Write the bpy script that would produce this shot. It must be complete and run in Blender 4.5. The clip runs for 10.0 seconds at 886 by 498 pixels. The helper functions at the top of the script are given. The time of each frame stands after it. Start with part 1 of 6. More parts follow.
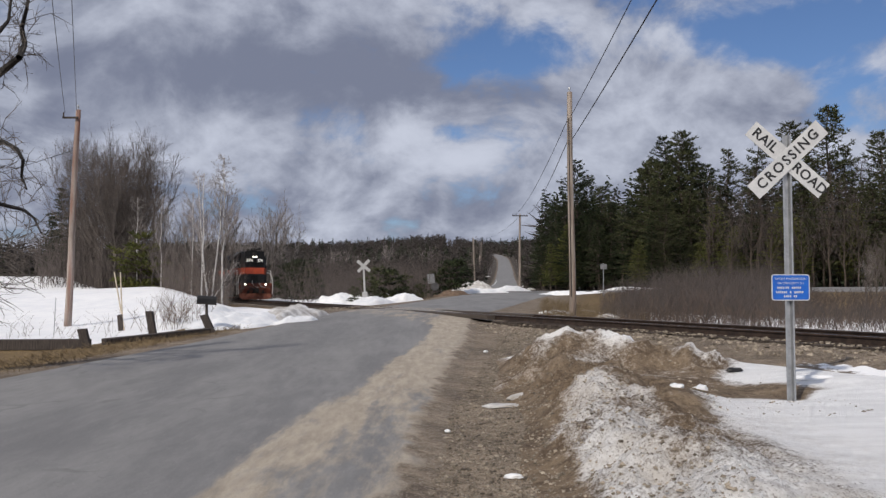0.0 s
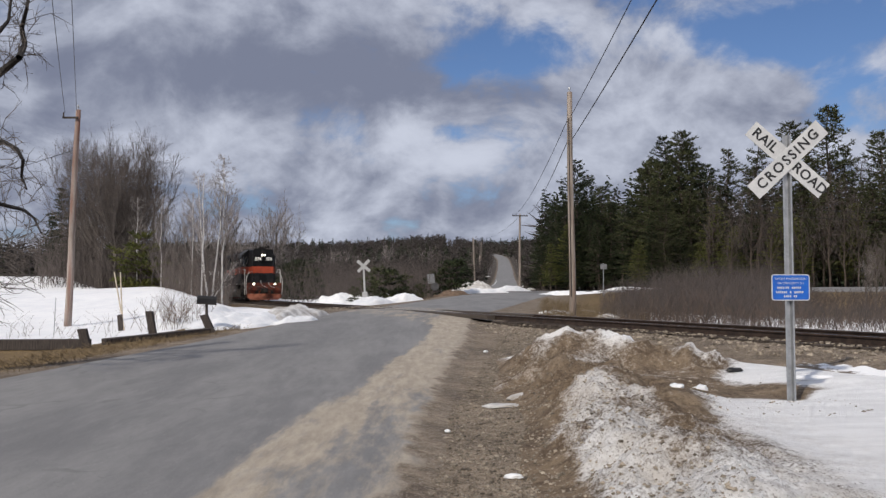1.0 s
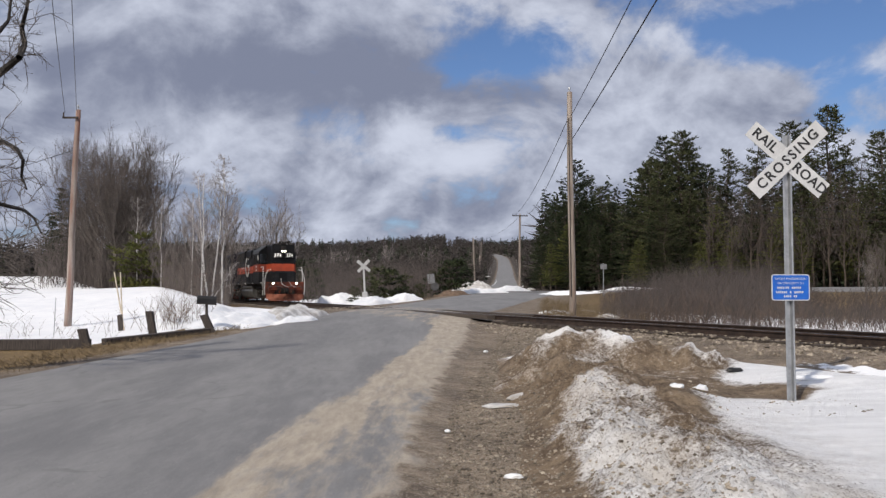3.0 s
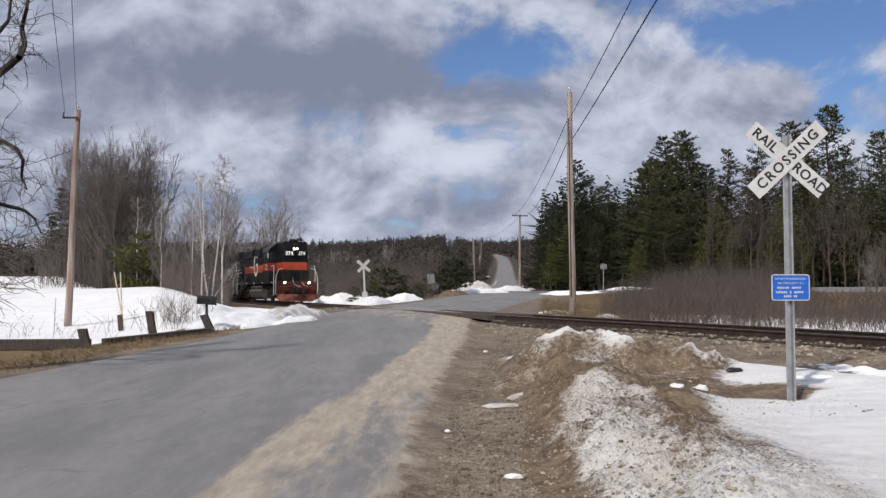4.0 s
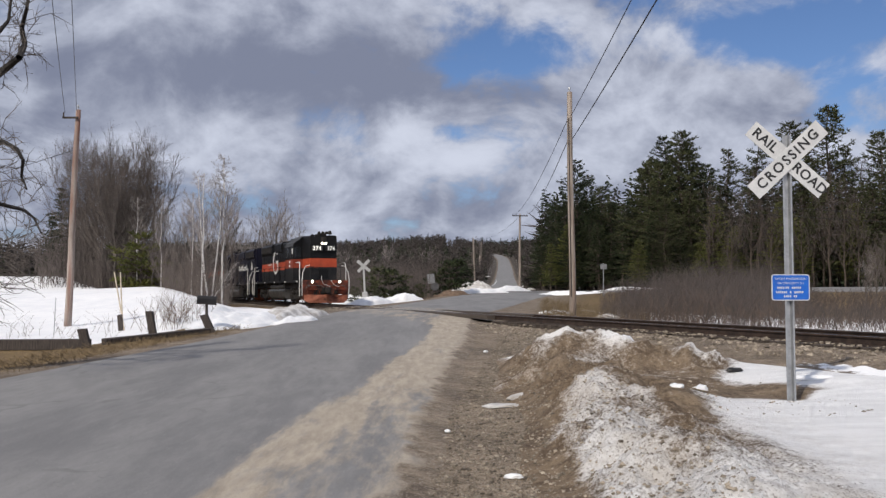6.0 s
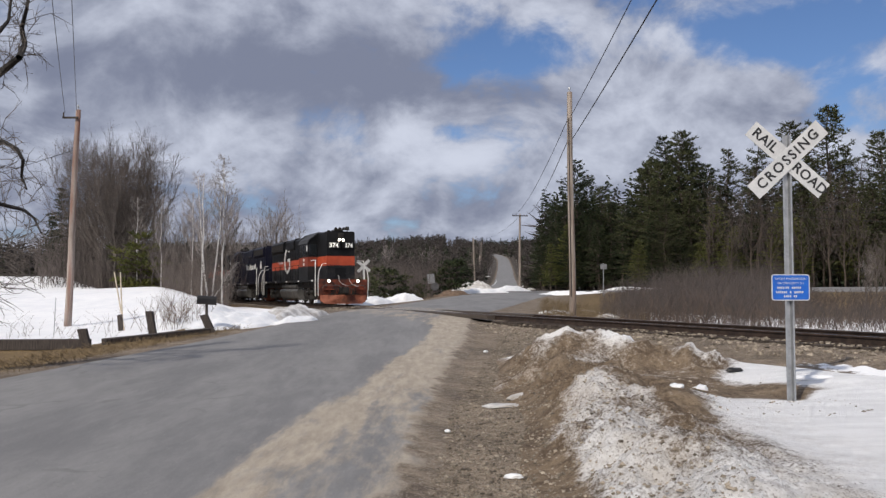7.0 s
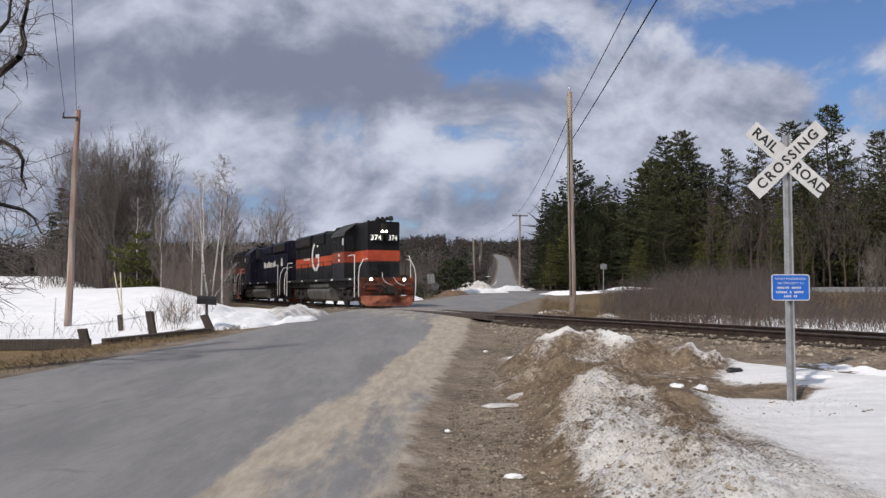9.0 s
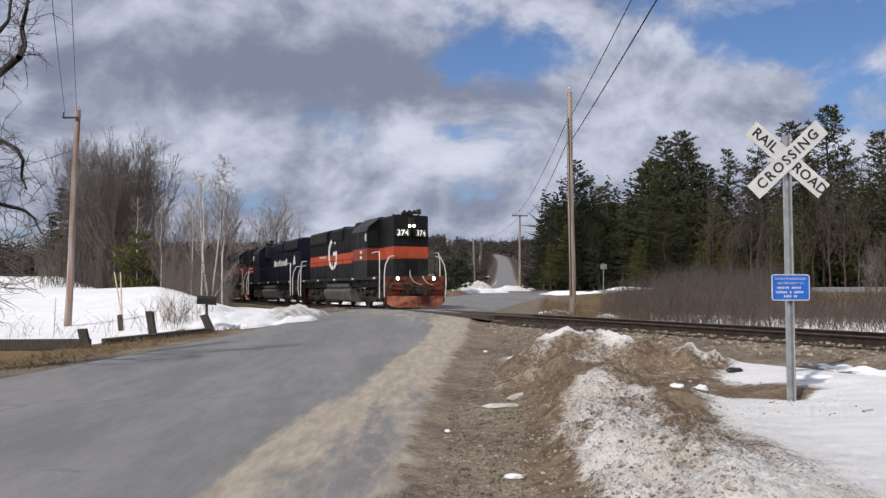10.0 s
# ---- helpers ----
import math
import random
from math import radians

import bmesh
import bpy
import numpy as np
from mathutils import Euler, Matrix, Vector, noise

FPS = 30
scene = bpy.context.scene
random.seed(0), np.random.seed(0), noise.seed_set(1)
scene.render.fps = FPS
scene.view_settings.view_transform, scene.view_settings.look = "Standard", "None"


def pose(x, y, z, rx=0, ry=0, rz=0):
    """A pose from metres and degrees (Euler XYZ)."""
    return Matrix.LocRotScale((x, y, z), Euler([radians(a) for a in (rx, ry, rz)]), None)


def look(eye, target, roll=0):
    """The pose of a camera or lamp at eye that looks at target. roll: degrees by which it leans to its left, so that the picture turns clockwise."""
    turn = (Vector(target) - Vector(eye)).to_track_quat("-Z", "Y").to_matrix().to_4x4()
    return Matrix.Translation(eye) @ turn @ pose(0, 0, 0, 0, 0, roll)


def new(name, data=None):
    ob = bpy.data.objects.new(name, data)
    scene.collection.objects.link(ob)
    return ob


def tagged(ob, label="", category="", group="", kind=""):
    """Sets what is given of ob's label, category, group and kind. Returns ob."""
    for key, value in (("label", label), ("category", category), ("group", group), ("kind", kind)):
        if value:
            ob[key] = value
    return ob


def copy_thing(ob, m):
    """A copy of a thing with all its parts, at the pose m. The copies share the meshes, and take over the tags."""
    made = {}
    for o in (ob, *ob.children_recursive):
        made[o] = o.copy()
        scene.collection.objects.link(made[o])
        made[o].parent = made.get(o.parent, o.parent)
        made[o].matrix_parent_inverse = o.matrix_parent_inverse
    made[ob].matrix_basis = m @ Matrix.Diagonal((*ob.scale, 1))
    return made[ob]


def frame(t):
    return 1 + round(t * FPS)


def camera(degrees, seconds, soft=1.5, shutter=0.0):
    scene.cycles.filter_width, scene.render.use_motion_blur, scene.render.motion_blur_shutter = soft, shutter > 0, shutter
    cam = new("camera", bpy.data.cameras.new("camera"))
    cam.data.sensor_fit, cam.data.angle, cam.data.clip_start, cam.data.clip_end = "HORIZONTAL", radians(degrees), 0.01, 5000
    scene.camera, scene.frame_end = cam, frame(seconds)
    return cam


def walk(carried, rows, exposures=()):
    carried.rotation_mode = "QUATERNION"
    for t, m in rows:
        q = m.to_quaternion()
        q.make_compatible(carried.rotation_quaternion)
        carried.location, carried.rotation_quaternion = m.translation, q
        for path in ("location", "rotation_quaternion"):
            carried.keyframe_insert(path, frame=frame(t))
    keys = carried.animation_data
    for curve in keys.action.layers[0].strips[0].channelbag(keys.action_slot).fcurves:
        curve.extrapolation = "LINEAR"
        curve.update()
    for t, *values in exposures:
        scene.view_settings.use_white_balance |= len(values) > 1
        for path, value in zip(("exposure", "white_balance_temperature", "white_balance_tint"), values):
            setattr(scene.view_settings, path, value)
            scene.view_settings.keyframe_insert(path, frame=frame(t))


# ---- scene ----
# camera on a tripod at the roadside, rail tops at z = 0
cam = camera(55.19, 10.0, 1.4)
EYE = pose(0, 0, 0.838, 92.82, 0, 0)
walk(cam, [(0, EYE), (10, EYE)], exposures=[(0, -0.11), (2.5, 0.04), (4.5, 0.09), (7.0, 0.02), (8.5, 0.03), (10, 0.10)])

# ---- world and sun ----
SUN_AZ, SUN_EL = radians(210), radians(42)   # azimuth clockwise from +y
to_sun = Vector((math.sin(SUN_AZ) * math.cos(SUN_EL), math.cos(SUN_AZ) * math.cos(SUN_EL), math.sin(SUN_EL)))
sun = new("sun", bpy.data.lights.new("sun", "SUN"))
sun.data.energy, sun.data.angle, sun.data.color = 3.1, radians(2.0), (1.0, 0.92, 0.82)
sun.matrix_world = look(to_sun * 50, (0, 0, 0))


class Tree:
    """Short notation for a node tree."""

    def __init__(self, tree):
        self.tree = tree

    def node(self, kind, ins=None, **attrs):
        n = self.tree.nodes.new(kind)
        for k, v in attrs.items():
            setattr(n, k, v)
        for k, v in (ins or {}).items():
            if isinstance(v, bpy.types.NodeSocket):
                self.tree.links.new(v, n.inputs[k])
            else:
                n.inputs[k].default_value = v
        return n

    def math(self, op, a, b=0.0, c=0.0, clamp=False):
        return self.node("ShaderNodeMath", {0: a, 1: b, 2: c}, operation=op, use_clamp=clamp).outputs[0]

    def vmath(self, op, a, b=(0, 0, 0)):
        n = self.node("ShaderNodeVectorMath", {0: a, 1: b}, operation=op)
        return n.outputs[1] if op in ("DOT_PRODUCT", "LENGTH", "DISTANCE") else n.outputs[0]

    def noise(self, vec, scale, detail=4.0, rough=0.55, distort=0.0):
        return self.node("ShaderNodeTexNoise", {"Vector": vec, "Scale": scale, "Detail": detail, "Roughness": rough, "Distortion": distort}).outputs[0]

    def ramp(self, fac, lo, hi):
        return self.node("ShaderNodeMapRange", {"Value": fac, "From Min": lo, "From Max": hi}, interpolation_type="SMOOTHSTEP").outputs[0]

    def mix(self, fac, a, b):
        n = self.node("ShaderNodeMix", None, data_type="RGBA")
        for i, v in ((0, fac), (6, a), (7, b)):
            if isinstance(v, bpy.types.NodeSocket):
                self.tree.links.new(v, n.inputs[i])
            else:
                n.inputs[i].default_value = (*v, 1) if i else v
        return n.outputs[2]


def build_world():
    w = bpy.data.worlds.new("sky")
    w.use_nodes = True
    scene.world = w
    w.node_tree.nodes.clear()
    T = Tree(w.node_tree)
    sky = T.node("ShaderNodeTexSky", sky_type="NISHITA", sun_disc=False, sun_elevation=SUN_EL, sun_rotation=SUN_AZ,
                 altitude=150, air_density=1.0, dust_density=0.6, ozone_density=2.0).outputs[0]
    way = T.node("ShaderNodeTexCoord").outputs["Generated"]
    sep = T.node("ShaderNodeSeparateXYZ", {0: way})
    # clouds lie on a flat layer overhead, so they shrink towards the horizon
    up = T.math("ADD", T.math("MAXIMUM", sep.outputs[2], 0.0), 0.62)
    flat = T.node("ShaderNodeCombineXYZ", {0: T.math("DIVIDE", sep.outputs[0], up), 1: T.math("DIVIDE", sep.outputs[1], up), 2: 0.35}).outputs[0]
    big = T.noise(flat, 2.6, 2.0, 0.5, 0.3)
    puff = T.noise(flat, 6.2, 8.0, 0.56, 0.30)
    fine = T.noise(flat, 15.0, 7.0, 0.6, 0.4)

    def lump(x, z, wide, high):
        """A soft spot in the sky: x to the right and z up, per metre ahead."""
        dx = T.math("DIVIDE", T.math("SUBTRACT", T.math("DIVIDE", sep.outputs[0], T.math("MAXIMUM", sep.outputs[1], 0.05)), x), wide)
        dz = T.math("DIVIDE", T.math("SUBTRACT", T.math("DIVIDE", sep.outputs[2], T.math("MAXIMUM", sep.outputs[1], 0.05)), z), high)
        r = T.math("ADD", T.math("MULTIPLY", dx, dx), T.math("MULTIPLY", dz, dz))
        return T.math("EXPONENT", T.math("MULTIPLY", r, -1.0))

    def total(*spots):
        out = None
        for x, z, wide, high, k in spots:
            one = T.math("MULTIPLY", lump(x, z, wide, high), k)
            out = one if out is None else T.math("ADD", out, one)
        return out

    gaps = total((0.10, 0.283, 0.085, 0.028, 0.8), (0.03, 0.262, 0.05, 0.022, 0.5), (0.01, 0.187, 0.04, 0.014, 0.5), (0.40, 0.315, 0.17, 0.05, 1.25),
                 (0.50, 0.25, 0.07, 0.03, 0.9), (0.50, 0.20, 0.05, 0.025, 0.8), (0.13, 0.325, 0.05, 0.02, 0.5), (-0.52, 0.33, 0.1, 0.03, 0.2))
    fill = total((0.27, 0.30, 0.055, 0.03, 0.9), (0.22, 0.215, 0.12, 0.05, 0.8), (-0.25, 0.26, 0.28, 0.06, 0.8), (0.35, 0.24, 0.12, 0.025, 0.6), (-0.1, 0.15, 0.4, 0.05, 0.4))
    cover = T.math("ADD", T.math("ADD", T.math("MULTIPLY", big, 0.30), T.math("MULTIPLY", puff, 0.80)), T.math("MULTIPLY", fine, 0.35))
    cover = T.math("ADD", T.math("SUBTRACT", cover, T.math("MULTIPLY", gaps, 0.25)), T.math("MULTIPLY", fill, 0.14))
    mask = T.ramp(cover, 0.50, 0.70)
    # grey undersides against bright, sunlit tops
    under = total((-0.30, 0.275, 0.22, 0.05, 0.36), (-0.10, 0.250, 0.18, 0.045, 0.34), (-0.48, 0.20, 0.1, 0.06, 0.14), (-0.15, 0.10, 0.5, 0.020, 0.22), (0.10, 0.235, 0.10, 0.018, 0.22), (0.40, 0.215, 0.12, 0.02, 0.12))
    lit = total((0.03, 0.160, 0.16, 0.030, 0.26), (0.22, 0.205, 0.11, 0.04, 0.24), (0.27, 0.305, 0.06, 0.025, 0.24), (-0.22, 0.19, 0.18, 0.018, 0.18), (0.10, 0.10, 0.12, 0.02, 0.14), (-0.47, 0.32, 0.12, 0.03, 0.12))
    lean = T.math("SUBTRACT", T.noise(T.vmath("ADD", flat, (0.015, 0.04, 0.0)), 6.2, 8.0, 0.56, 0.30), puff)
    shade = T.math("ADD", T.math("ADD", T.math("MULTIPLY", puff, 0.7), T.math("MULTIPLY", fine, 0.45)), T.math("SUBTRACT", T.math("MULTIPLY", T.noise(flat, 2.8, 3.0), 0.4), under))
    shade = T.math("ADD", T.math("ADD", shade, lit), T.math("MULTIPLY", lean, -1.5))
    shade = T.ramp(shade, 0.28, 1.34)
    cloud = T.mix(shade, (0.205, 0.23, 0.32), (0.61, 0.65, 0.765))
    blue = T.node("ShaderNodeMix", None, data_type="RGBA", blend_type="MULTIPLY")
    w.node_tree.links.new(sky, blue.inputs[6])
    blue.inputs[0].default_value, blue.inputs[7].default_value = 1.0, (0.062, 0.072, 0.092, 1)
    out = T.mix(mask, blue.outputs[2], cloud)
    bg = T.node("ShaderNodeBackground", {"Color": out, "Strength": 1.0})
    T.node("ShaderNodeOutputWorld", {0: bg.outputs[0]})


build_world()

# ---- materials ----
MATS = {}


def surf(name, dark, light, scale=4.0, rough=0.8, metal=0.0, bump=0.2, fine=40.0, dirt=None, dirt_amount=0.0, spec=0.4, vary=0.0, stretch=(1, 1, 1), lo=0.35, hi=0.65):
    """Two-scale noise colour between dark and light, with dirt patches, fine bump and roughness change."""
    m = bpy.data.materials.new(name)
    m.use_nodes = True
    T = Tree(m.node_tree)
    bsdf = m.node_tree.nodes["Principled BSDF"]
    co = T.node("ShaderNodeTexCoord").outputs["Object"]
    co = T.vmath("MULTIPLY", co, stretch)
    n1, n2 = T.noise(co, scale, 5.0), T.noise(co, fine, 3.0, 0.7)
    fac = T.math("ADD", T.math("MULTIPLY", n1, 0.65), T.math("MULTIPLY", n2, 0.35))
    col = T.mix(T.ramp(fac, lo, hi), dark, light)
    if dirt:
        col = T.mix(T.math("MULTIPLY", T.ramp(T.noise(co, scale * 0.6, 6.0, 0.65), 0.62 - 0.3 * dirt_amount, 0.78), min(1, dirt_amount + 0.2)), col, dirt)
    if vary:
        rnd = T.node("ShaderNodeObjectInfo").outputs["Random"]
        isl = T.node("ShaderNodeNewGeometry").outputs["Random Per Island"]
        v = T.math("ADD", T.math("MULTIPLY", T.math("ADD", rnd, isl), vary), 1.0 - vary)
        mul = T.node("ShaderNodeVectorMath", {0: col, "Scale": v}, operation="SCALE").outputs[0]
        col = mul
    m.node_tree.links.new(col, bsdf.inputs["Base Color"])
    r = T.node("ShaderNodeMapRange", {"Value": n2, "To Min": max(0.05, rough - 0.12), "To Max": min(1.0, rough + 0.12)}).outputs[0]
    m.node_tree.links.new(r, bsdf.inputs["Roughness"])
    bsdf.inputs["Metallic"].default_value = metal
    bsdf.inputs["Specular IOR Level"].default_value = spec
    if bump:
        b = T.node("ShaderNodeBump", {"Height": fac, "Strength": bump, "Distance": 0.02}).outputs[0]
        m.node_tree.links.new(b, bsdf.inputs["Normal"])
    MATS[name] = m
    return m


def glow(name, colour, strength):
    m = bpy.data.materials.new(name)
    m.use_nodes = True
    b = m.node_tree.nodes["Principled BSDF"]
    b.inputs["Base Color"].default_value = (0.8, 0.8, 0.75, 1)
    b.inputs["Emission Color"].default_value = (*colour, 1)
    b.inputs["Emission Strength"].default_value = strength
    MATS[name] = m
    return m


def ground_material():
    """Bare gravel, dead grass and old snow by the vertex mask 'cover' (red gravel, green grass, blue snow)."""
    m = bpy.data.materials.new("ground_cover")
    m.use_nodes = True
    T = Tree(m.node_tree)
    bsdf = m.node_tree.nodes["Principled BSDF"]
    co = T.node("ShaderNodeTexCoord").outputs["Object"]
    att = T.node("ShaderNodeVertexColor", layer_name="cover").outputs[0]
    sep = T.node("ShaderNodeSeparateColor", {0: att})
    n1, n2, n3 = T.noise(co, 0.9, 5.0), T.noise(co, 9.0, 5.0, 0.65), T.noise(co, 55.0, 3.0, 0.7)
    peb = T.node("ShaderNodeTexVoronoi", {"Vector": co, "Scale": 34.0}).outputs
    gravel = T.mix(T.ramp(T.math("ADD", T.math("MULTIPLY", n1, 0.5), T.math("MULTIPLY", n2, 0.5)), 0.38, 0.64), (0.100, 0.074, 0.052), (0.275, 0.218, 0.158))
    gravel = T.mix(T.math("MULTIPLY", T.ramp(n3, 0.54, 0.66), 0.7), gravel, (0.44, 0.40, 0.35))
    gravel = T.mix(T.math("MULTIPLY", T.ramp(n3, 0.46, 0.34), 0.8), gravel, (0.03, 0.025, 0.02))
    grass = T.mix(T.ramp(T.math("ADD", T.math("MULTIPLY", n2, 0.6), T.math("MULTIPLY", n3, 0.4)), 0.35, 0.66), (0.065, 0.045, 0.026), (0.30, 0.205, 0.095))
    wood = T.mix(T.ramp(n2, 0.35, 0.65), (0.028, 0.022, 0.017), (0.080, 0.062, 0.045))
    land = T.mix(sep.outputs[0], wood, gravel)
    land = T.mix(sep.outputs[1], land, grass)
    edge = T.math("ADD", sep.outputs[2], T.math("MULTIPLY", T.math("SUBTRACT", T.math("ADD", T.math("MULTIPLY", n1, 0.45), T.math("MULTIPLY", n2, 0.55)), 0.5), 1.5))
    mask = T.ramp(edge, 0.42, 0.58)
    snow = T.mix(T.ramp(T.math("ADD", T.math("MULTIPLY", n2, 0.5), T.math("MULTIPLY", n1, 0.5)), 0.3, 0.7), (0.76, 0.77, 0.80), (0.92, 0.92, 0.92))
    speck = T.math("MULTIPLY", T.ramp(n3, 0.66, 0.76), T.ramp(n1, 0.5, 0.62))
    snow = T.mix(T.math("MULTIPLY", speck, 0.5), snow, (0.16, 0.12, 0.085))
    m.node_tree.links.new(T.mix(mask, land, snow), bsdf.inputs["Base Color"])
    bsdf.inputs["Roughness"].default_value = 0.85
    bsdf.inputs["Specular IOR Level"].default_value = 0.25
    h = T.math("ADD", T.math("MULTIPLY", n2, 0.6), T.math("MULTIPLY", T.math("SUBTRACT", 1.0, peb[0]), T.math("SUBTRACT", 0.5, T.math("MULTIPLY", mask, 0.4))))
    m.node_tree.links.new(T.node("ShaderNodeBump", {"Height": h, "Strength": 0.7, "Distance": 0.035}).outputs[0], bsdf.inputs["Normal"])
    return m


def bank_material():
    """Ploughed snow mixed with road dirt; vertex mask 'cover': blue snow, red dirt."""
    m = bpy.data.materials.new("dirty_snow")
    m.use_nodes = True
    T = Tree(m.node_tree)
    bsdf = m.node_tree.nodes["Principled BSDF"]
    co = T.node("ShaderNodeTexCoord").outputs["Object"]
    att = T.node("ShaderNodeVertexColor", layer_name="cover").outputs[0]
    sep = T.node("ShaderNodeSeparateColor", {0: att})
    n1, n2, n3 = T.noise(co, 1.6, 6.0, 0.6), T.noise(co, 9.0, 8.0, 0.72), T.noise(co, 38.0, 5.0, 0.75)
    dirt = T.mix(T.ramp(T.math("ADD", T.math("MULTIPLY", n1, 0.4), T.math("MULTIPLY", n2, 0.6)), 0.36, 0.64), (0.100, 0.070, 0.047), (0.275, 0.208, 0.142))
    dirt = T.mix(T.math("MULTIPLY", T.ramp(n3, 0.56, 0.68), 0.5), dirt, (0.36, 0.30, 0.23))
    dirt = T.mix(T.math("MULTIPLY", T.ramp(n3, 0.42, 0.32), 0.7), dirt, (0.035, 0.026, 0.019))
    streak = T.noise(T.vmath("MULTIPLY", co, (0.6, 2.6, 1.0)), 1.6, 5.0, 0.6)
    snow = T.mix(T.ramp(T.math("ADD", T.math("MULTIPLY", n1, 0.3), T.math("MULTIPLY", streak, 0.7)), 0.38, 0.60), (0.84, 0.84, 0.84), (0.95, 0.95, 0.95))
    film = T.math("MULTIPLY", sep.outputs[0], T.math("ADD", 0.10, T.math("MULTIPLY", T.ramp(T.math("ADD", T.math("MULTIPLY", n1, 0.5), T.math("MULTIPLY", n2, 0.5)), 0.42, 0.64), 0.50)))
    snow = T.mix(film, snow, (0.34, 0.285, 0.225))
    edge = T.math("ADD", sep.outputs[2], T.math("MULTIPLY", T.math("SUBTRACT", T.math("ADD", T.math("ADD", T.math("MULTIPLY", n1, 0.15), T.math("MULTIPLY", n2, 0.45)), T.math("MULTIPLY", n3, 0.40)), 0.5), 2.6))
    mask = T.ramp(edge, 0.22, 0.76)
    col = T.mix(mask, dirt, snow)
    speck = T.math("MULTIPLY", T.ramp(n3, 0.44, 0.35), T.ramp(sep.outputs[0], 0.2, 0.8))
    col = T.mix(T.math("MULTIPLY", speck, 0.62), col, (0.075, 0.056, 0.040))
    m.node_tree.links.new(col, bsdf.inputs["Base Color"])
    m.node_tree.links.new(T.node("ShaderNodeMapRange", {"Value": mask, "To Min": 0.95, "To Max": 0.55}).outputs[0], bsdf.inputs["Roughness"])
    bsdf.inputs["Specular IOR Level"].default_value = 0.25
    h = T.math("ADD", T.math("MULTIPLY", n2, 0.8), T.math("MULTIPLY", n3, 0.35))
    m.node_tree.links.new(T.node("ShaderNodeBump", {"Height": h, "Strength": 0.9, "Distance": 0.06}).outputs[0], bsdf.inputs["Normal"])
    return m


def asphalt_material():
    """Worn grey asphalt; sand drifted along the edge by the vertex mask 'cover' (red)."""
    m = bpy.data.materials.new("asphalt")
    m.use_nodes = True
    T = Tree(m.node_tree)
    bsdf = m.node_tree.nodes["Principled BSDF"]
    co = T.node("ShaderNodeTexCoord").outputs["Object"]
    sep = T.node("ShaderNodeSeparateColor", {0: T.node("ShaderNodeVertexColor", layer_name="cover").outputs[0]})
    drift = T.vmath("MULTIPLY", co, (1.0, 0.21, 1.0))
    n1, n2, n3 = T.noise(drift, 0.9, 5.0, 0.6), T.noise(drift, 7.0, 6.0, 0.68), T.noise(co, 90.0, 2.0, 0.7)
    col = T.mix(T.ramp(T.math("ADD", T.math("MULTIPLY", n1, 0.6), T.math("MULTIPLY", n2, 0.4)), 0.34, 0.68), (0.162, 0.160, 0.162), (0.246, 0.241, 0.237))
    col = T.mix(T.math("MULTIPLY", T.ramp(n3, 0.56, 0.70), 0.5), col, (0.32, 0.31, 0.30))
    grit = T.noise(co, 34.0, 3.0, 0.7)
    col = T.mix(T.math("MULTIPLY", T.ramp(grit, 0.66, 0.72), 0.7), col, (0.46, 0.45, 0.43))
    col = T.mix(T.math("MULTIPLY", T.ramp(grit, 0.38, 0.30), 0.55), col, (0.07, 0.07, 0.072))
    cell = T.node("ShaderNodeTexVoronoi", {"Vector": T.vmath("ADD", co, T.node("ShaderNodeTexNoise", {"Vector": co, "Scale": 0.8}).outputs[1]), "Scale": 0.33}, feature="DISTANCE_TO_EDGE").outputs[0]
    crack = T.math("MULTIPLY", T.ramp(cell, 0.012, 0.003), T.ramp(n1, 0.5, 0.58))
    col = T.mix(T.math("MULTIPLY", crack, 0.25), col, (0.05, 0.05, 0.052))
    sandy = T.ramp(T.math("ADD", sep.outputs[0], T.math("MULTIPLY", T.math("SUBTRACT", T.math("ADD", T.math("MULTIPLY", T.noise(drift, 9.0, 6.0, 0.7), 0.45), T.math("MULTIPLY", T.noise(drift, 2.6, 4.0, 0.6), 0.55)), 0.5), 1.3)), 0.34, 0.62)
    sand = T.mix(T.ramp(T.math("ADD", T.math("MULTIPLY", n2, 0.6), T.math("MULTIPLY", n3, 0.4)), 0.35, 0.65), (0.30, 0.253, 0.195), (0.49, 0.42, 0.33))
    col = T.mix(T.math("MULTIPLY", sandy, 0.85), col, sand)
    gravel = T.mix(T.ramp(T.math("ADD", T.math("MULTIPLY", T.noise(co, 0.9, 5.0), 0.5), T.math("MULTIPLY", T.noise(co, 9.0, 5.0, 0.65), 0.5)), 0.38, 0.64), (0.100, 0.074, 0.052), (0.275, 0.218, 0.158))
    g3 = T.noise(co, 55.0, 3.0, 0.7)
    gravel = T.mix(T.math("MULTIPLY", T.ramp(g3, 0.54, 0.66), 0.7), gravel, (0.44, 0.40, 0.35))
    gravel = T.mix(T.math("MULTIPLY", T.ramp(g3, 0.46, 0.34), 0.8), gravel, (0.03, 0.025, 0.02))
    rim = T.ramp(T.math("ADD", sep.outputs[1], T.math("MULTIPLY", T.math("SUBTRACT", T.math("ADD", T.math("MULTIPLY", T.noise(co, 2.2, 4.0), 0.6), T.math("MULTIPLY", n2, 0.4)), 0.5), 1.6)), 0.35, 0.65)
    col = T.mix(rim, col, gravel)
    m.node_tree.links.new(col, bsdf.inputs["Base Color"])
    bsdf.inputs["Roughness"].default_value = 0.82
    bsdf.inputs["Specular IOR Level"].default_value = 0.3
    h = T.math("ADD", T.math("MULTIPLY", n2, 0.4), T.math("MULTIPLY", n3, 0.6))
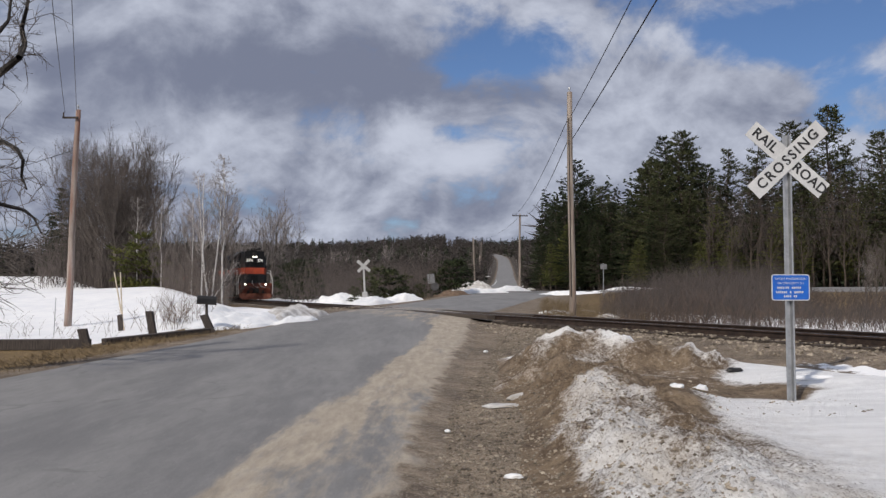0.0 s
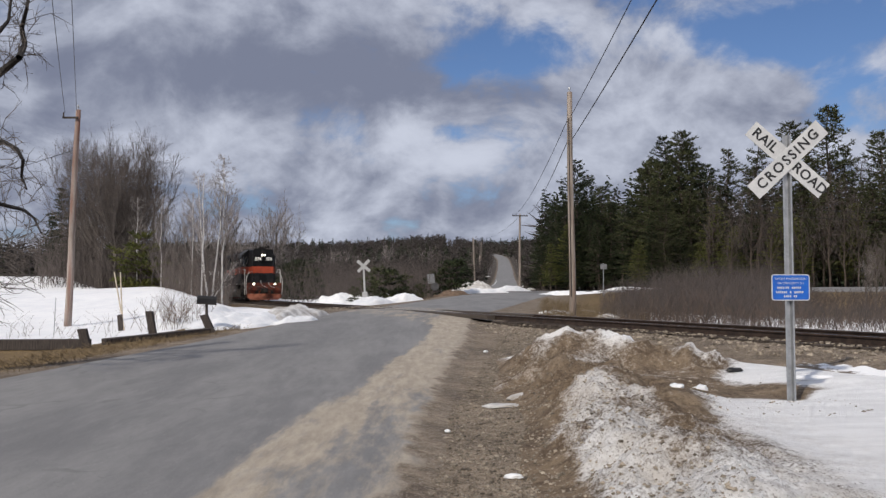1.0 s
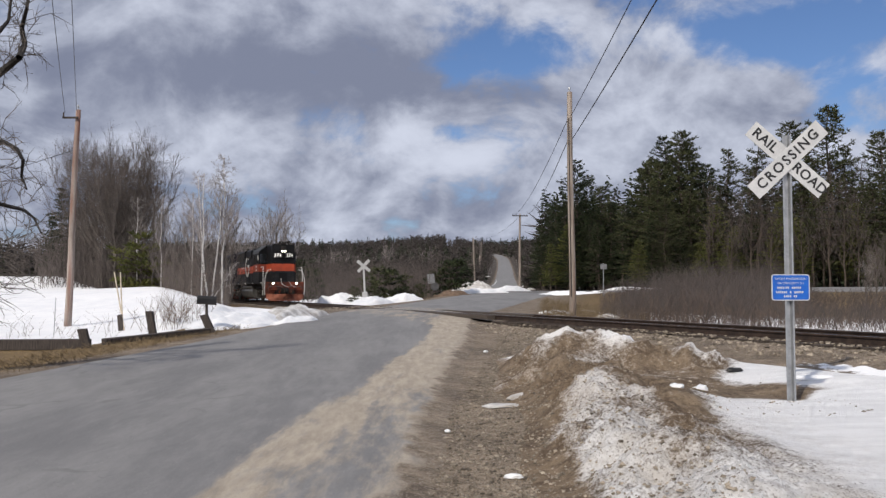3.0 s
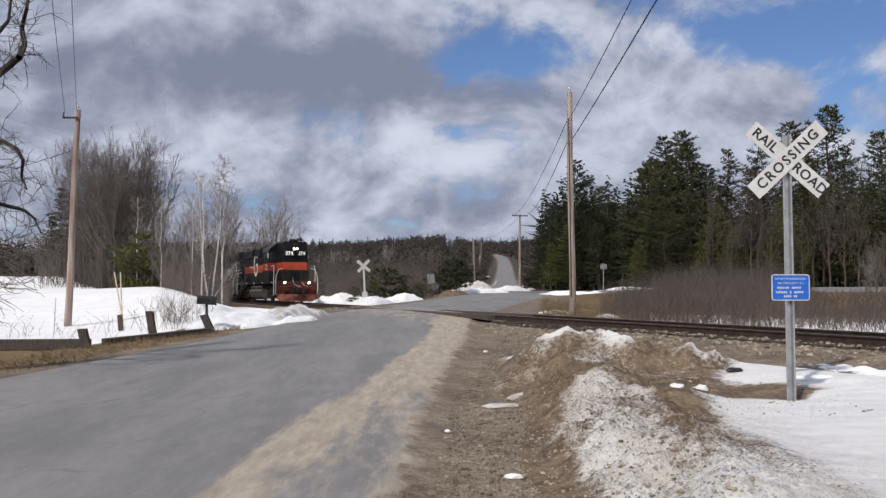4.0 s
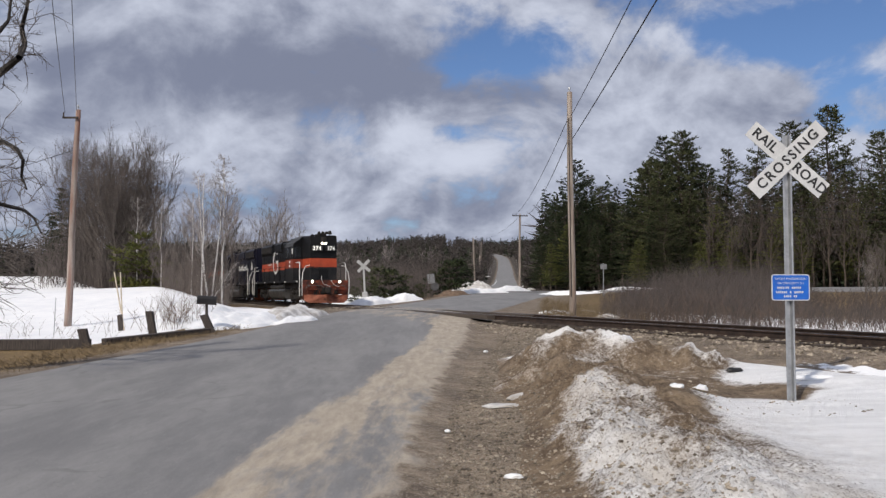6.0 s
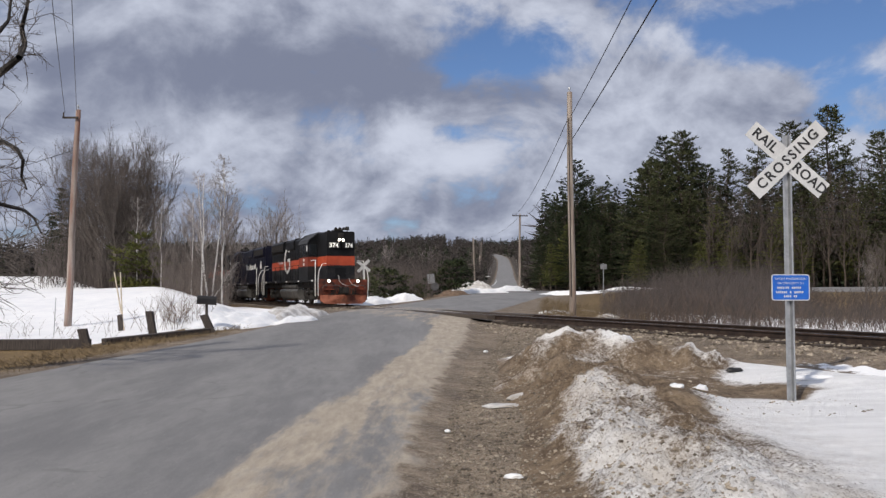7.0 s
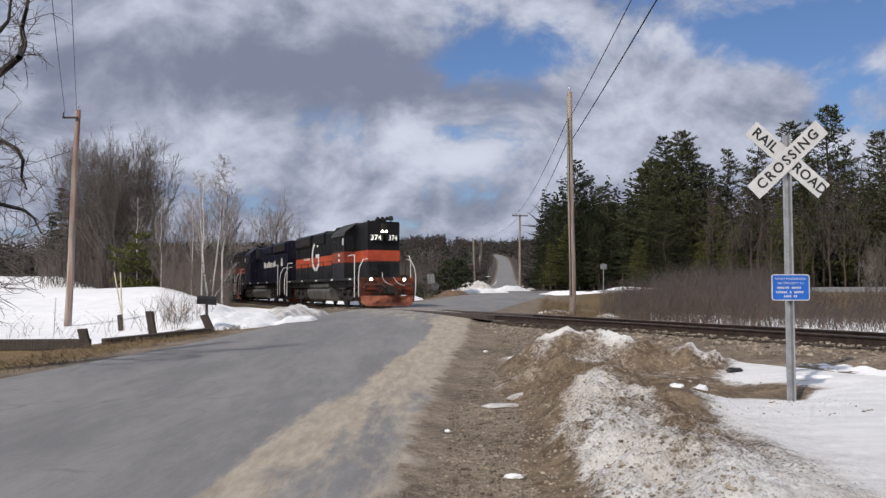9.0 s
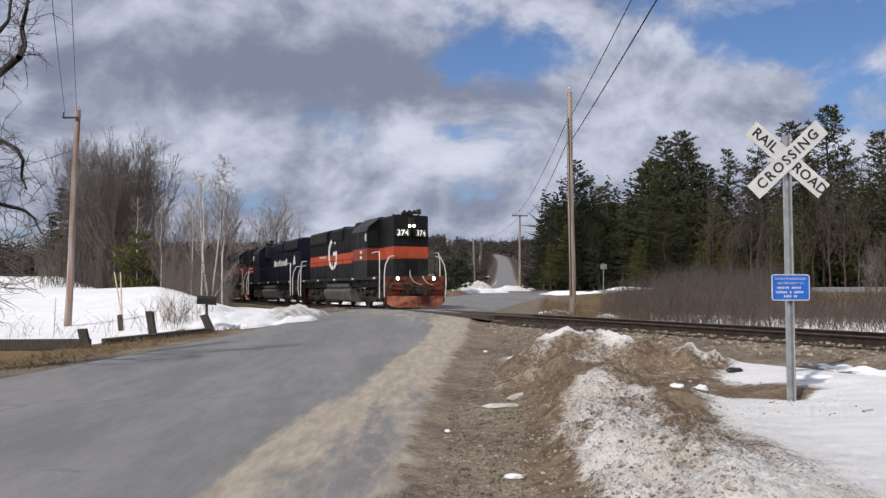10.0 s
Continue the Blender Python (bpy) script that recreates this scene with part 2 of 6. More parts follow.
    m.node_tree.links.new(T.node("ShaderNodeBump", {"Height": h, "Strength": 0.45, "Distance": 0.012}).outputs[0], bsdf.inputs["Normal"])
    return m


GROUND, BANK, ASPHALT = ground_material(), bank_material(), asphalt_material()
surf("pole_wood", (0.18, 0.145, 0.12), (0.40, 0.345, 0.295), 1.5, 0.85, bump=0.4, fine=30, dirt=(0.17, 0.065, 0.038), dirt_amount=0.42, stretch=(6, 6, 0.5))
surf("pole_stained", (0.20, 0.165, 0.14), (0.46, 0.41, 0.365), 1.0, 0.85, bump=0.4, fine=30, dirt=(0.19, 0.060, 0.032), dirt_amount=0.8, stretch=(5, 5, 0.35))
surf("old_post", (0.030, 0.025, 0.023), (0.085, 0.070, 0.062), 5, 0.9, bump=0.5, stretch=(5, 5, 0.7))
surf("galvanised", (0.34, 0.35, 0.36), (0.50, 0.51, 0.52), 6, 0.5, metal=0.75, bump=0.08)
surf("sign_white", (0.50, 0.50, 0.50), (0.60, 0.60, 0.59), 5, 0.5, bump=0.03, dirt=(0.45, 0.43, 0.40), dirt_amount=0.15)
surf("sign_black", (0.015, 0.015, 0.016), (0.03, 0.03, 0.03), 8, 0.5, bump=0)
surf("sign_pale", (0.36, 0.36, 0.355), (0.50, 0.50, 0.49), 5, 0.55, bump=0.04, dirt=(0.25, 0.23, 0.2), dirt_amount=0.2)
surf("sign_dark", (0.06, 0.06, 0.062), (0.11, 0.11, 0.112), 6, 0.6, bump=0.05)
surf("line_white", (0.5, 0.5, 0.48), (0.72, 0.72, 0.70), 3, 0.7, bump=0.1)
surf("sign_blue", (0.008, 0.09, 0.42), (0.012, 0.12, 0.52), 6, 0.45, bump=0.02)
surf("sign_back", (0.22, 0.225, 0.23), (0.33, 0.33, 0.335), 6, 0.55, metal=0.5, bump=0.05)
surf("rail_steel", (0.028, 0.02, 0.016), (0.075, 0.05, 0.038), 6, 0.7, metal=0.3, bump=0.2)
surf("rail_top", (0.30, 0.30, 0.31), (0.46, 0.46, 0.47), 9, 0.28, metal=1.0, bump=0.05)
surf("tie_wood", (0.03, 0.024, 0.02), (0.10, 0.08, 0.065), 6, 0.92, bump=0.5, vary=0.3, stretch=(1, 6, 6))
surf("stone", (0.085, 0.068, 0.050), (0.38, 0.325, 0.255), 6, 0.9, bump=0.3, vary=0.5)
surf("wire", (0.012, 0.012, 0.013), (0.025, 0.025, 0.026), 10, 0.6, bump=0)
surf("snow_white", (0.70, 0.72, 0.75), (0.88, 0.88, 0.88), 2.5, 0.6, bump=0.6, fine=14, dirt=(0.36, 0.31, 0.26), dirt_amount=0.18, spec=0.25)
surf("snow_grey", (0.40, 0.385, 0.37), (0.76, 0.75, 0.735), 3.0, 0.65, bump=0.9, fine=16, dirt=(0.22, 0.175, 0.13), dirt_amount=0.65, spec=0.25)
surf("black_paint", (0.008, 0.008, 0.009), (0.02, 0.02, 0.022), 6, 0.5, bump=0.05)
surf("fresh_stick", (0.46, 0.38, 0.28), (0.66, 0.58, 0.46), 6, 0.8, bump=0.1)
surf("old_soil", (0.10, 0.068, 0.046), (0.20, 0.14, 0.10), 3, 0.95, bump=0.6)


# ---- shapes ----
def part(name, bm, material, parent=None, label="", smooth=False):
    """Link a bmesh as one mesh object, under a thing or a part."""
    me = bpy.data.meshes.new(name)
    bm.to_mesh(me)
    bm.free()
    return part_mesh(name, me, material, parent, label, smooth)


def part_mesh(name, me, material, parent=None, label="", smooth=False):
    me.materials.append(MATS[material] if isinstance(material, str) else material)
    if smooth:
        me.shade_smooth()
    ob = new(name, me)
    ob.parent = parent
    return tagged(ob, label)


def mesh_of(name, verts, faces):
    me = bpy.data.meshes.new(name)
    me.from_pydata(verts, [], faces)
    me.update()
    return me


def thing(name, label, category, at=None, group="", kind=""):
    ob = new(name)
    ob.empty_display_size = 0.3
    if at is not None:
        ob.matrix_basis = at
    return tagged(ob, label, category, group, kind)


def box(bm, x0, x1, y0, y1, z0, z1, bevel=0.0, m=None):
    r = bmesh.ops.create_cube(bm, size=1.0)["verts"]
    for v in r:
        v.co = Vector(((x0 + x1) / 2 + v.co.x * (x1 - x0), (y0 + y1) / 2 + v.co.y * (y1 - y0), (z0 + z1) / 2 + v.co.z * (z1 - z0)))
    if bevel:
        es = list({e for v in r for e in v.link_edges})
        r = bmesh.ops.bevel(bm, geom=es, offset=bevel, segments=2, affect="EDGES", profile=0.5)["verts"]
    if m is not None:
        bmesh.ops.transform(bm, matrix=m, verts=list({v for v in r}))
    return bm


def rod(bm, a, b, r0, r1=None, n=8, caps=True):
    a, b = Vector(a), Vector(b)
    r1 = r0 if r1 is None else r1
    q = (b - a).to_track_quat("Z", "Y").to_matrix()
    rings = []
    for p, r in ((a, r0), (b, r1)):
        rings.append([bm.verts.new(p + q @ Vector((r * math.cos(2 * math.pi * i / n), r * math.sin(2 * math.pi * i / n), 0))) for i in range(n)])
    for i in range(n):
        bm.faces.new((rings[0][i], rings[0][(i + 1) % n], rings[1][(i + 1) % n], rings[1][i]))
    if caps:
        bm.faces.new(rings[0][::-1])
        bm.faces.new(rings[1])
    return bm


def tube(bm, pts, r, n=6):
    """A bent round bar through the points."""
    pts = [Vector(p) for p in pts]
    rings = []
    for i, p in enumerate(pts):
        d = (pts[min(i + 1, len(pts) - 1)] - pts[max(i - 1, 0)]).normalized()
        q = d.to_track_quat("Z", "Y").to_matrix()
        rr = r[i] if isinstance(r, (list, tuple)) else r
        rings.append([bm.verts.new(p + q @ Vector((rr * math.cos(2 * math.pi * k / n), rr * math.sin(2 * math.pi * k / n), 0))) for k in range(n)])
    for a, b in zip(rings, rings[1:]):
        best = min(range(n), key=lambda s: sum((a[k].co - b[(k + s) % n].co).length for k in range(n)))
        for k in range(n):
            bm.faces.new((a[k], a[(k + 1) % n], b[(k + 1 + best) % n], b[(k + best) % n]))
    bm.faces.new(rings[0][::-1])
    bm.faces.new(rings[-1])
    return bm


def prism(bm, outline, x0, x1, axis="x"):
    """A flat outline pushed along one axis."""
    def p(u, v, w):
        return {"x": (w, u, v), "y": (u, w, v), "z": (u, v, w)}[axis]
    a = [bm.verts.new(p(u, v, x0)) for u, v in outline]
    b = [bm.verts.new(p(u, v, x1)) for u, v in outline]
    n = len(outline)
    for i in range(n):
        bm.faces.new((a[i], a[(i + 1) % n], b[(i + 1) % n], b[i]))
    bm.faces.new(a[::-1])
    bm.faces.new(b)
    bmesh.ops.recalc_face_normals(bm, faces=bm.faces)
    return bm


def letters(name, text, size, material, parent, m, deep=0.003, spacing=1.0, bold=0.0):
    """Raised letters in the built-in font, turned into a mesh."""
    cu = bpy.data.curves.new(name, "FONT")
    cu.body, cu.size, cu.extrude, cu.align_x, cu.align_y, cu.space_character = text, size, deep, "CENTER", "CENTER", spacing
    cu.resolution_u, cu.offset = 3, bold
    tmp = bpy.data.objects.new(name, cu)
    me = bpy.data.meshes.new_from_object(tmp)
    bpy.data.objects.remove(tmp)
    me.materials.clear()
    ob = part_mesh(name, me, material, parent)
    ob.matrix_basis = m
    return ob


# ---- lie of the land ----
TH = 0.4023
TX, TY = -0.956, 37.97
TAN = np.array([-math.sin(TH), math.cos(TH)])
NOR = np.array([-math.cos(TH), -math.sin(TH)])


def along(s, q=0.0):
    """Plan point s metres back along the track and q metres to the camera's side."""
    return TX + TAN[0] * s + NOR[0] * q, TY + TAN[1] * s + NOR[1] * q


def sq(X, Y):
    dx, dy = X - TX, Y - TY
    return dx * TAN[0] + dy * TAN[1], dx * NOR[0] + dy * NOR[1]


def step(a, b, x):
    t = np.clip((np.asarray(x, float) - a) / (b - a), 0, 1)
    return t * t * (3 - 2 * t)


_rng = np.random.default_rng(7)
_tab = _rng.random((256, 256))


def vnoise(x, y):
    xi, yi = np.floor(x).astype(int), np.floor(y).astype(int)
    fx, fy = x - xi, y - yi
    fx, fy = fx * fx * (3 - 2 * fx), fy * fy * (3 - 2 * fy)
    g = lambda i, j: _tab[i % 256, j % 256]
    return (g(xi, yi) * (1 - fx) + g(xi + 1, yi) * fx) * (1 - fy) + (g(xi, yi + 1) * (1 - fx) + g(xi + 1, yi + 1) * fx) * fy - 0.5


def fbm(x, y, octaves=4, gain=0.5):
    s, a, f = 0.0, 1.0, 1.0
    for k in range(octaves):
        s = s + a * vnoise(np.asarray(x, float) * f + 17.3 * k, np.asarray(y, float) * f + 5.1 * k)
        a, f = a * gain, f * 2.03
    return s


MAIN = [(160, 66, 1.25), (80, 78, 1.2), (40, 84, 1.0), (22, 88, .86), (12.5, 93, .72), (7.6, 104, .74), (6.4, 116, .85), (8.2, 140, 1.15), (11.2, 170, 1.6), (14.8, 204, 2.3), (21.2, 290, 5.7), (29.0, 400, 12.8), (33.0, 480, 19.3), (29, 535, 23.8), (6, 590, 27.5), (-30, 630, 29)]
SIDE = [(-4.7, -12, -0.75), (-4.5, 0, -0.75), (-4.15, 6, -0.73), (-3.65, 14, -0.62), (-2.7, 22, -0.42), (-2.05, 30, -0.2), (-1.4, 37, -0.075), (0.2, 48, -0.03), (2.6, 62, 0.17), (5.6, 78, 0.42), (9.0, 93, 0.60)]
SIDE_W = [4.3, 4.2, 4.05, 3.9, 3.55, 3.25, 3.3, 3.5, 3.7, 4.2, 6.0]


def curve_points(pts, n):
    """Smooth points along a plan line (Catmull-Rom)."""
    P = np.array(pts, float)
    out = []
    for i in range(len(P) - 1):
        a, b, c, d = P[max(i - 1, 0)], P[i], P[i + 1], P[min(i + 2, len(P) - 1)]
        for k in range(n):
            t = k / n
            out.append(0.5 * (2 * b + (c - a) * t + (2 * a - 5 * b + 4 * c - d) * t * t + (3 * b - a - 3 * c + d) * t ** 3))
    out.append(P[-1])
    return np.array(out)


ROAD_A = curve_points([(*p, w) for p, w in zip(SIDE, SIDE_W)], 16)
ROAD_B = curve_points([(*p, 3.4 if p[1] < 200 else 3.0) for p in MAIN], 16)


def banking(X, Y):
    """Tilt of the main road where it bends behind the marsh: height of its surface over the centre line."""
    line = np.interp(X, [7.6, 12.5, 22, 40, 80, 160], [104, 93, 88, 84, 78, 66])
    return 0.22 * np.clip((Y - line) / 3.4, -1, 1) * step(12, 24, X)


def near_road(X, Y, R):
    """Distance to the road's centre line, its height and half width there."""
    best, z, w = np.full(np.shape(X), 1e9), np.zeros(np.shape(X)), np.zeros(np.shape(X))
    for a, b in zip(R, R[1:]):
        d = b[:2] - a[:2]
        t = np.clip(((X - a[0]) * d[0] + (Y - a[1]) * d[1]) / (d @ d), 0, 1)
        r = np.hypot(X - a[0] - t * d[0], Y - a[1] - t * d[1])
        k = r < best
        best, z, w = np.where(k, r, best), np.where(k, a[2] + t * (b[2] - a[2]), z), np.where(k, a[3] + t * (b[3] - a[3]), w)
    return best, z, w


def land(X, Y):
    """Height of the bare ground."""
    X, Y = np.asarray(X, float), np.asarray(Y, float)
    s, q = sq(X, Y)
    near = -0.22 - 0.50 * step(2.0, 17, q)
    right = -0.22 - 0.36 * step(2.0, 5.0, q) - 0.14 * step(8, 14, q)
    side = step(-1.0, 2.0, X + 2.2 - 0.1 * Y)
    z = np.where(q > 0, near * (1 - side) + right * side, -0.22)
    z = z + 1.62 * step(33, 56, Y) * step(4.6, 10, q) + 1.15 * step(60, 72, Y) * step(0.40, 0.46, -X / np.maximum(Y, 1.0))
    far = -0.30 * step(-2.2, -5.0, q) * step(-40, -18, q) * step(-2, 3, X - 3 - 0.1 * (Y - 30))
    z = z + np.where(q < 0, far + 0.72 * step(-10, -50, q), 0.0)
    z = z + 41 * step(150, 800, Y) * np.interp(X / np.maximum(Y, 1.0), [-0.26, -0.15, -0.095, -0.055, -0.03, 0.004, 0.03, 0.064, 0.098, 0.15], [0.82, 0.82, 0.85, 0.91, 0.965, 0.985, 0.885, 0.83, 0.89, 0.95]) * (0.35 + 0.65 * step(-0.52, -0.34, X / np.maximum(Y, 1.0)))
    z = z + 30 * step(70, 260, np.abs(X) - 0.35 * Y) * step(60, 200, Y)
    z = z + 0.05 * fbm(X * 0.5, Y * 0.5, 3) * step(2, 6, np.abs(q)) + 0.6 * fbm(X * 0.04, Y * 0.04, 2) * step(50, 120, Y)
    for R, reach in ((ROAD_B, 26.0), (ROAD_A, 4.0)):
        r, rz, w = near_road(X, Y, R)
        k = 1 - step(0, reach, r - w - 0.3)
        lean = banking(X, Y) if R is ROAD_B else 0.0
        z = z * (1 - k) + (rz - 0.05 + lean) * k
    return z + 0.0


def hgt(x, y):
    return float(land(np.array([float(x)]), np.array([float(y)]))[0])


def axis(*runs):
    out = []
    for a, b, d in runs:
        out.extend(np.arange(a, b - 1e-6, d))
    out.append(runs[-1][1])
    return np.array(out)


def sheet(name, xs, ys, height, cover=None, material=None, parent=None, keep=None):
    """A grid mesh over plan axes xs, ys with heights and a vertex mask."""
    X, Y = np.meshgrid(xs, ys)
    Z = height(X, Y)
    nx, ny = len(xs), len(ys)
    V = np.stack([X, Y, Z], -1).reshape(-1, 3)
    i = np.arange(ny - 1)[:, None] * nx + np.arange(nx - 1)[None, :]
    F = np.stack([i, i + 1, i + nx + 1, i + nx], -1).reshape(-1, 4)
    if keep is not None:
        kq = keep(X, Y).reshape(-1)
        F = F[kq[F].any(1)]
        used = np.unique(F)
        back = np.full(len(V), -1)
        back[used] = np.arange(len(used))
        V, F = V[used], back[F]
    me = bpy.data.meshes.new(name)
    me.vertices.add(len(V))
    me.vertices.foreach_set("co", V.astype(np.float32).ravel())
    me.loops.add(F.size)
    me.loops.foreach_set("vertex_index", F.astype(np.int32).ravel())
    me.polygons.add(len(F))
    me.polygons.foreach_set("loop_start", np.arange(0, F.size, 4, dtype=np.int32))
    me.update(calc_edges=True)
    if cover is not None:
        c = np.ones((len(V), 4), np.float32)
        c[:, :3] = np.clip(cover(V[:, 0], V[:, 1]), 0, 1)
        me.color_attributes.new("cover", "FLOAT_COLOR", "POINT").data.foreach_set("color", c.ravel())
    me.materials.append(material)
    me.shade_smooth()
    ob = new(name, me)
    ob.parent = parent
    return ob


def ground_cover(X, Y):
    s, q = sq(X, Y)
    rA, _, wA = near_road(X, Y, ROAD_A)
    rB, _, wB = near_road(X, Y, ROAD_B)
    gravel = np.maximum(1 - step(1.0, 4.5, rA - wA), 1 - step(2.0, 4.0, np.abs(q)))
    gravel = np.maximum(gravel, 1 - step(0.2, 1.0, rB - wB))
    gravel = np.maximum(gravel, step(-1, 0.5, X + 2.2 - 0.1 * Y) * (1 - step(20, 26, Y)) * (q > 0))
    grass = (1 - step(55, 110, Y)) * (1 - gravel) + 0.0 * X
    left = step(0.0, 1.2, -9.9 + 0.148 * Y - X - 1.5)
    grass = np.maximum(grass, step(0.2, 0.8, -9.9 + 0.148 * Y - X) * (Y < 34) * (q > 3))
    wide = step(0.35, 0.9, q - 3.2) * step(0.4, 2.6, -10.6 + 0.10 * Y - X) * step(21.9, 23.2, Y + 0.08 * (X + 9))
    snow = wide * (1 - step(88, 100, Y)) * np.where(Y > 57, step(10, 14, q) * 0.75, 1.0)
    snow = np.maximum(snow, 0.9 * step(0, 3, -4 - X) * (q < -3) * (q > -30) * (Y < 110))
    snow = np.maximum(snow, 0.60 * step(-24, -15, q) * (q < -4.5) * (X > 9) * (Y < 60))
    snow = np.maximum(snow, 0.33 * (Y > 95) * (rB > wB + 1))
    snow = np.maximum(snow, 0.95 * step(5.0, 7.0, X) * (q > 3.0) * (Y < 22) * (Y > -40))
    return np.stack([gravel, grass, snow], -1)


xs = axis((-2600, -400, 200), (-400, -100, 12), (-100, -40, 2.0), (-40, -12, 0.5), (-12, 14, 0.16), (14, 50, 0.8), (50, 120, 3), (120, 400, 14), (400, 2600, 200))
ys = axis((-300, -20, 40), (-20, 1, 1.0), (1, 24, 0.16), (24, 64, 0.4), (64, 130, 1.5), (130, 520, 8), (520, 1000, 30), (1000, 3000, 200))
ground = tagged(sheet("ground", xs, ys, land, ground_cover, GROUND), "bare gravel, dead grass and old snow in early spring", "ground", kind="structure")


def ribbon(name, R, lift, material, cover, across=24):
    V, F = [], []
    us = np.linspace(-1, 1, across + 1)
    for i, p in enumerate(R):
        d = R[min(i + 1, len(R) - 1)][:2] - R[max(i - 1, 0)][:2]
        d = d / np.hypot(*d)
        for u in us:
            wob = 0.12 * float(fbm(np.array(i * 0.35), np.array(3.0 + 9 * (u > 0)), 2)) if abs(u) > 0.99 else 0
            x, y = p[0] + d[1] * (p[3] + wob) * u, p[1] - d[0] * (p[3] + wob) * u
            V.append((x, y, p[2] + lift + 0.05 * (1 - u * u) - (0.06 if abs(u) > 0.99 else 0) + (float(banking(x, y)) if R is ROAD_B else 0.0)))
    n = across + 1
    for i in range(len(R) - 1):
        for k in range(across):
            F.append((i * n + k, i * n + k + 1, (i + 1) * n + k + 1, (i + 1) * n + k))
    me = mesh_of(name, V, F)
    c = np.ones((len(V), 4), np.float32)
    c[:, :3] = cover(np.array(V)[:, 0], np.array(V)[:, 1], np.tile(us, len(R)))
    me.color_attributes.new("cover", "FLOAT_COLOR", "POINT").data.foreach_set("color", c.ravel())
    ob = part_mesh(name, me, material, smooth=True)
    return ob


def side_sand(X, Y, u):
    near = 1 - step(6, 16, Y)
    right = step(0.555, 0.65, u + 0.05 * near) * (1 - step(29, 35, Y))
    right = right * (1 - 0.45 * near * step(0.68, 0.76, u) * (1 - step(0.82, 0.90, u)))
    worn = 0.55 + 0.45 * np.sin(Y * 0.9 + X)
    left = step(-0.96, -1.0, u) * 0.7
    cross = 0.45 * (1 - step(2, 4.5, np.abs(sq(X, Y)[1] - 1.0)))
    rim = step(0.84, 1.0, np.abs(u)) * (u > 0) * (1 - step(30, 36, Y)) + 0.9 * step(0.93, 1.0, -u)
    return np.stack([np.clip(right * (0.62 + 0.12 * worn - 0.16 * near * step(0.72, 0.8, u)) + left + cross, 0, 1), rim, 0 * X], -1)


road_1 = tagged(ribbon("road_1", ROAD_A, 0.012, ASPHALT, side_sand), "worn grey asphalt side road with sand drifted along its edge", "road", kind="structure")
road_2 = tagged(ribbon("road_2", ROAD_B, 0.03, ASPHALT, lambda X, Y, u: np.stack([0.12 * step(0.9, 1, np.abs(u)), 0 * X, 0 * X], -1), 8), "grey asphalt main road climbing a wooded hill", "road", kind="structure")

# painted edge lines on the hill road
for side_ in (-1, 1):
    V_, F_ = [], []
    for i_, p_ in enumerate(ROAD_B):
        if not 100 < p_[1] < 560:
            continue
        d_ = ROAD_B[min(i_ + 1, len(ROAD_B) - 1)][:2] - ROAD_B[i_ - 1][:2]
        d_ = d_ / np.hypot(*d_)
        for off in (-0.11, 0.11):
            k_ = side_ * (p_[3] - 0.55) + off
            V_.append((p_[0] + d_[1] * k_, p_[1] - d_[0] * k_, p_[2] + 0.03 + 0.05 * (1 - (k_ / p_[3]) ** 2) + 0.03))
        if len(V_) > 2:
            n_ = len(V_)
            F_.append((n_ - 4, n_ - 3, n_ - 1, n_ - 2))
    part_mesh("edge_line", mesh_of("edge_line", V_, F_), "line_white", road_2, "white painted edge line")

# ---- railway track ----
def rail_outline():
    """Half of a T-rail, mirrored: 0.17 m high, top at 0."""
    half = [(0.07, -0.172), (0.07, -0.160), (0.012, -0.145), (0.009, -0.045), (0.035, -0.034), (0.037, -0.012), (0.028, 0.0)]
    return half + [(-u, v) for u, v in half[::-1]]


TRACK = Matrix.Translation((TX, TY, 0)) @ Matrix.Rotation(TH, 4, "Z")   # x across, y back along the track
track = thing("railway_track", "single railway track with rusty rails on dark wooden ties", "railway track", TRACK, kind="structure")
for side in (-1, 1):
    bm = bmesh.new()
    prism(bm, [(u + side * 0.7525, v) for u, v in rail_outline()], -75, 150, "y")
    r = part("rail", bm, "rail_steel", track)
    bm = bmesh.new()
    box(bm, side * 0.7525 - 0.026, side * 0.7525 + 0.026, -75, 150, 0.0005, 0.003)
    part("running_surface", bm, "rail_top", r, "worn bright steel running surface")


def tie_mesh():
    bm = bmesh.new()
    box(bm, -1.3, 1.3, -0.11, 0.11, -0.34, -0.17)
    me = bpy.data.meshes.new("tie")
    bm.to_mesh(me)
    bm.free()
    me.materials.append(MATS["tie_wood"])
    return me


TIE = tie_mesh()
rnd = random.Random(5)
rest = []
for i in range(-140, 290):
    y = i * 0.52
    if -9.5 < y < 7.0:
        continue
    m = pose(rnd.uniform(-0.05, 0.05), y, rnd.uniform(-0.015, 0.015), 0, 0, rnd.uniform(-1.5, 1.5))
    if -60 < y < 30:
        t = new("tie", TIE)
        t.parent, t.matrix_basis = track, m
    else:
        rest.append(m)
bm = bmesh.new()
for m in rest:
    box(bm, -1.3, 1.3, -0.11, 0.11, -0.34, -0.17, 0, m)
tagged(part("far_ties", bm, "tie_wood", track), kind="stuff")

# crossing planks beside the rails
bm = bmesh.new()
for a, b in ((-0.685, -0.45), (0.45, 0.685), (-1.15, -0.83), (0.83, 1.15)):
    box(bm, a, b, -9.0, 6.6, -0.15, -0.012, 0.008)
crossing_planks = part("crossing_planks", bm, "tie_wood", track, "tarred planks between the rails at the road")


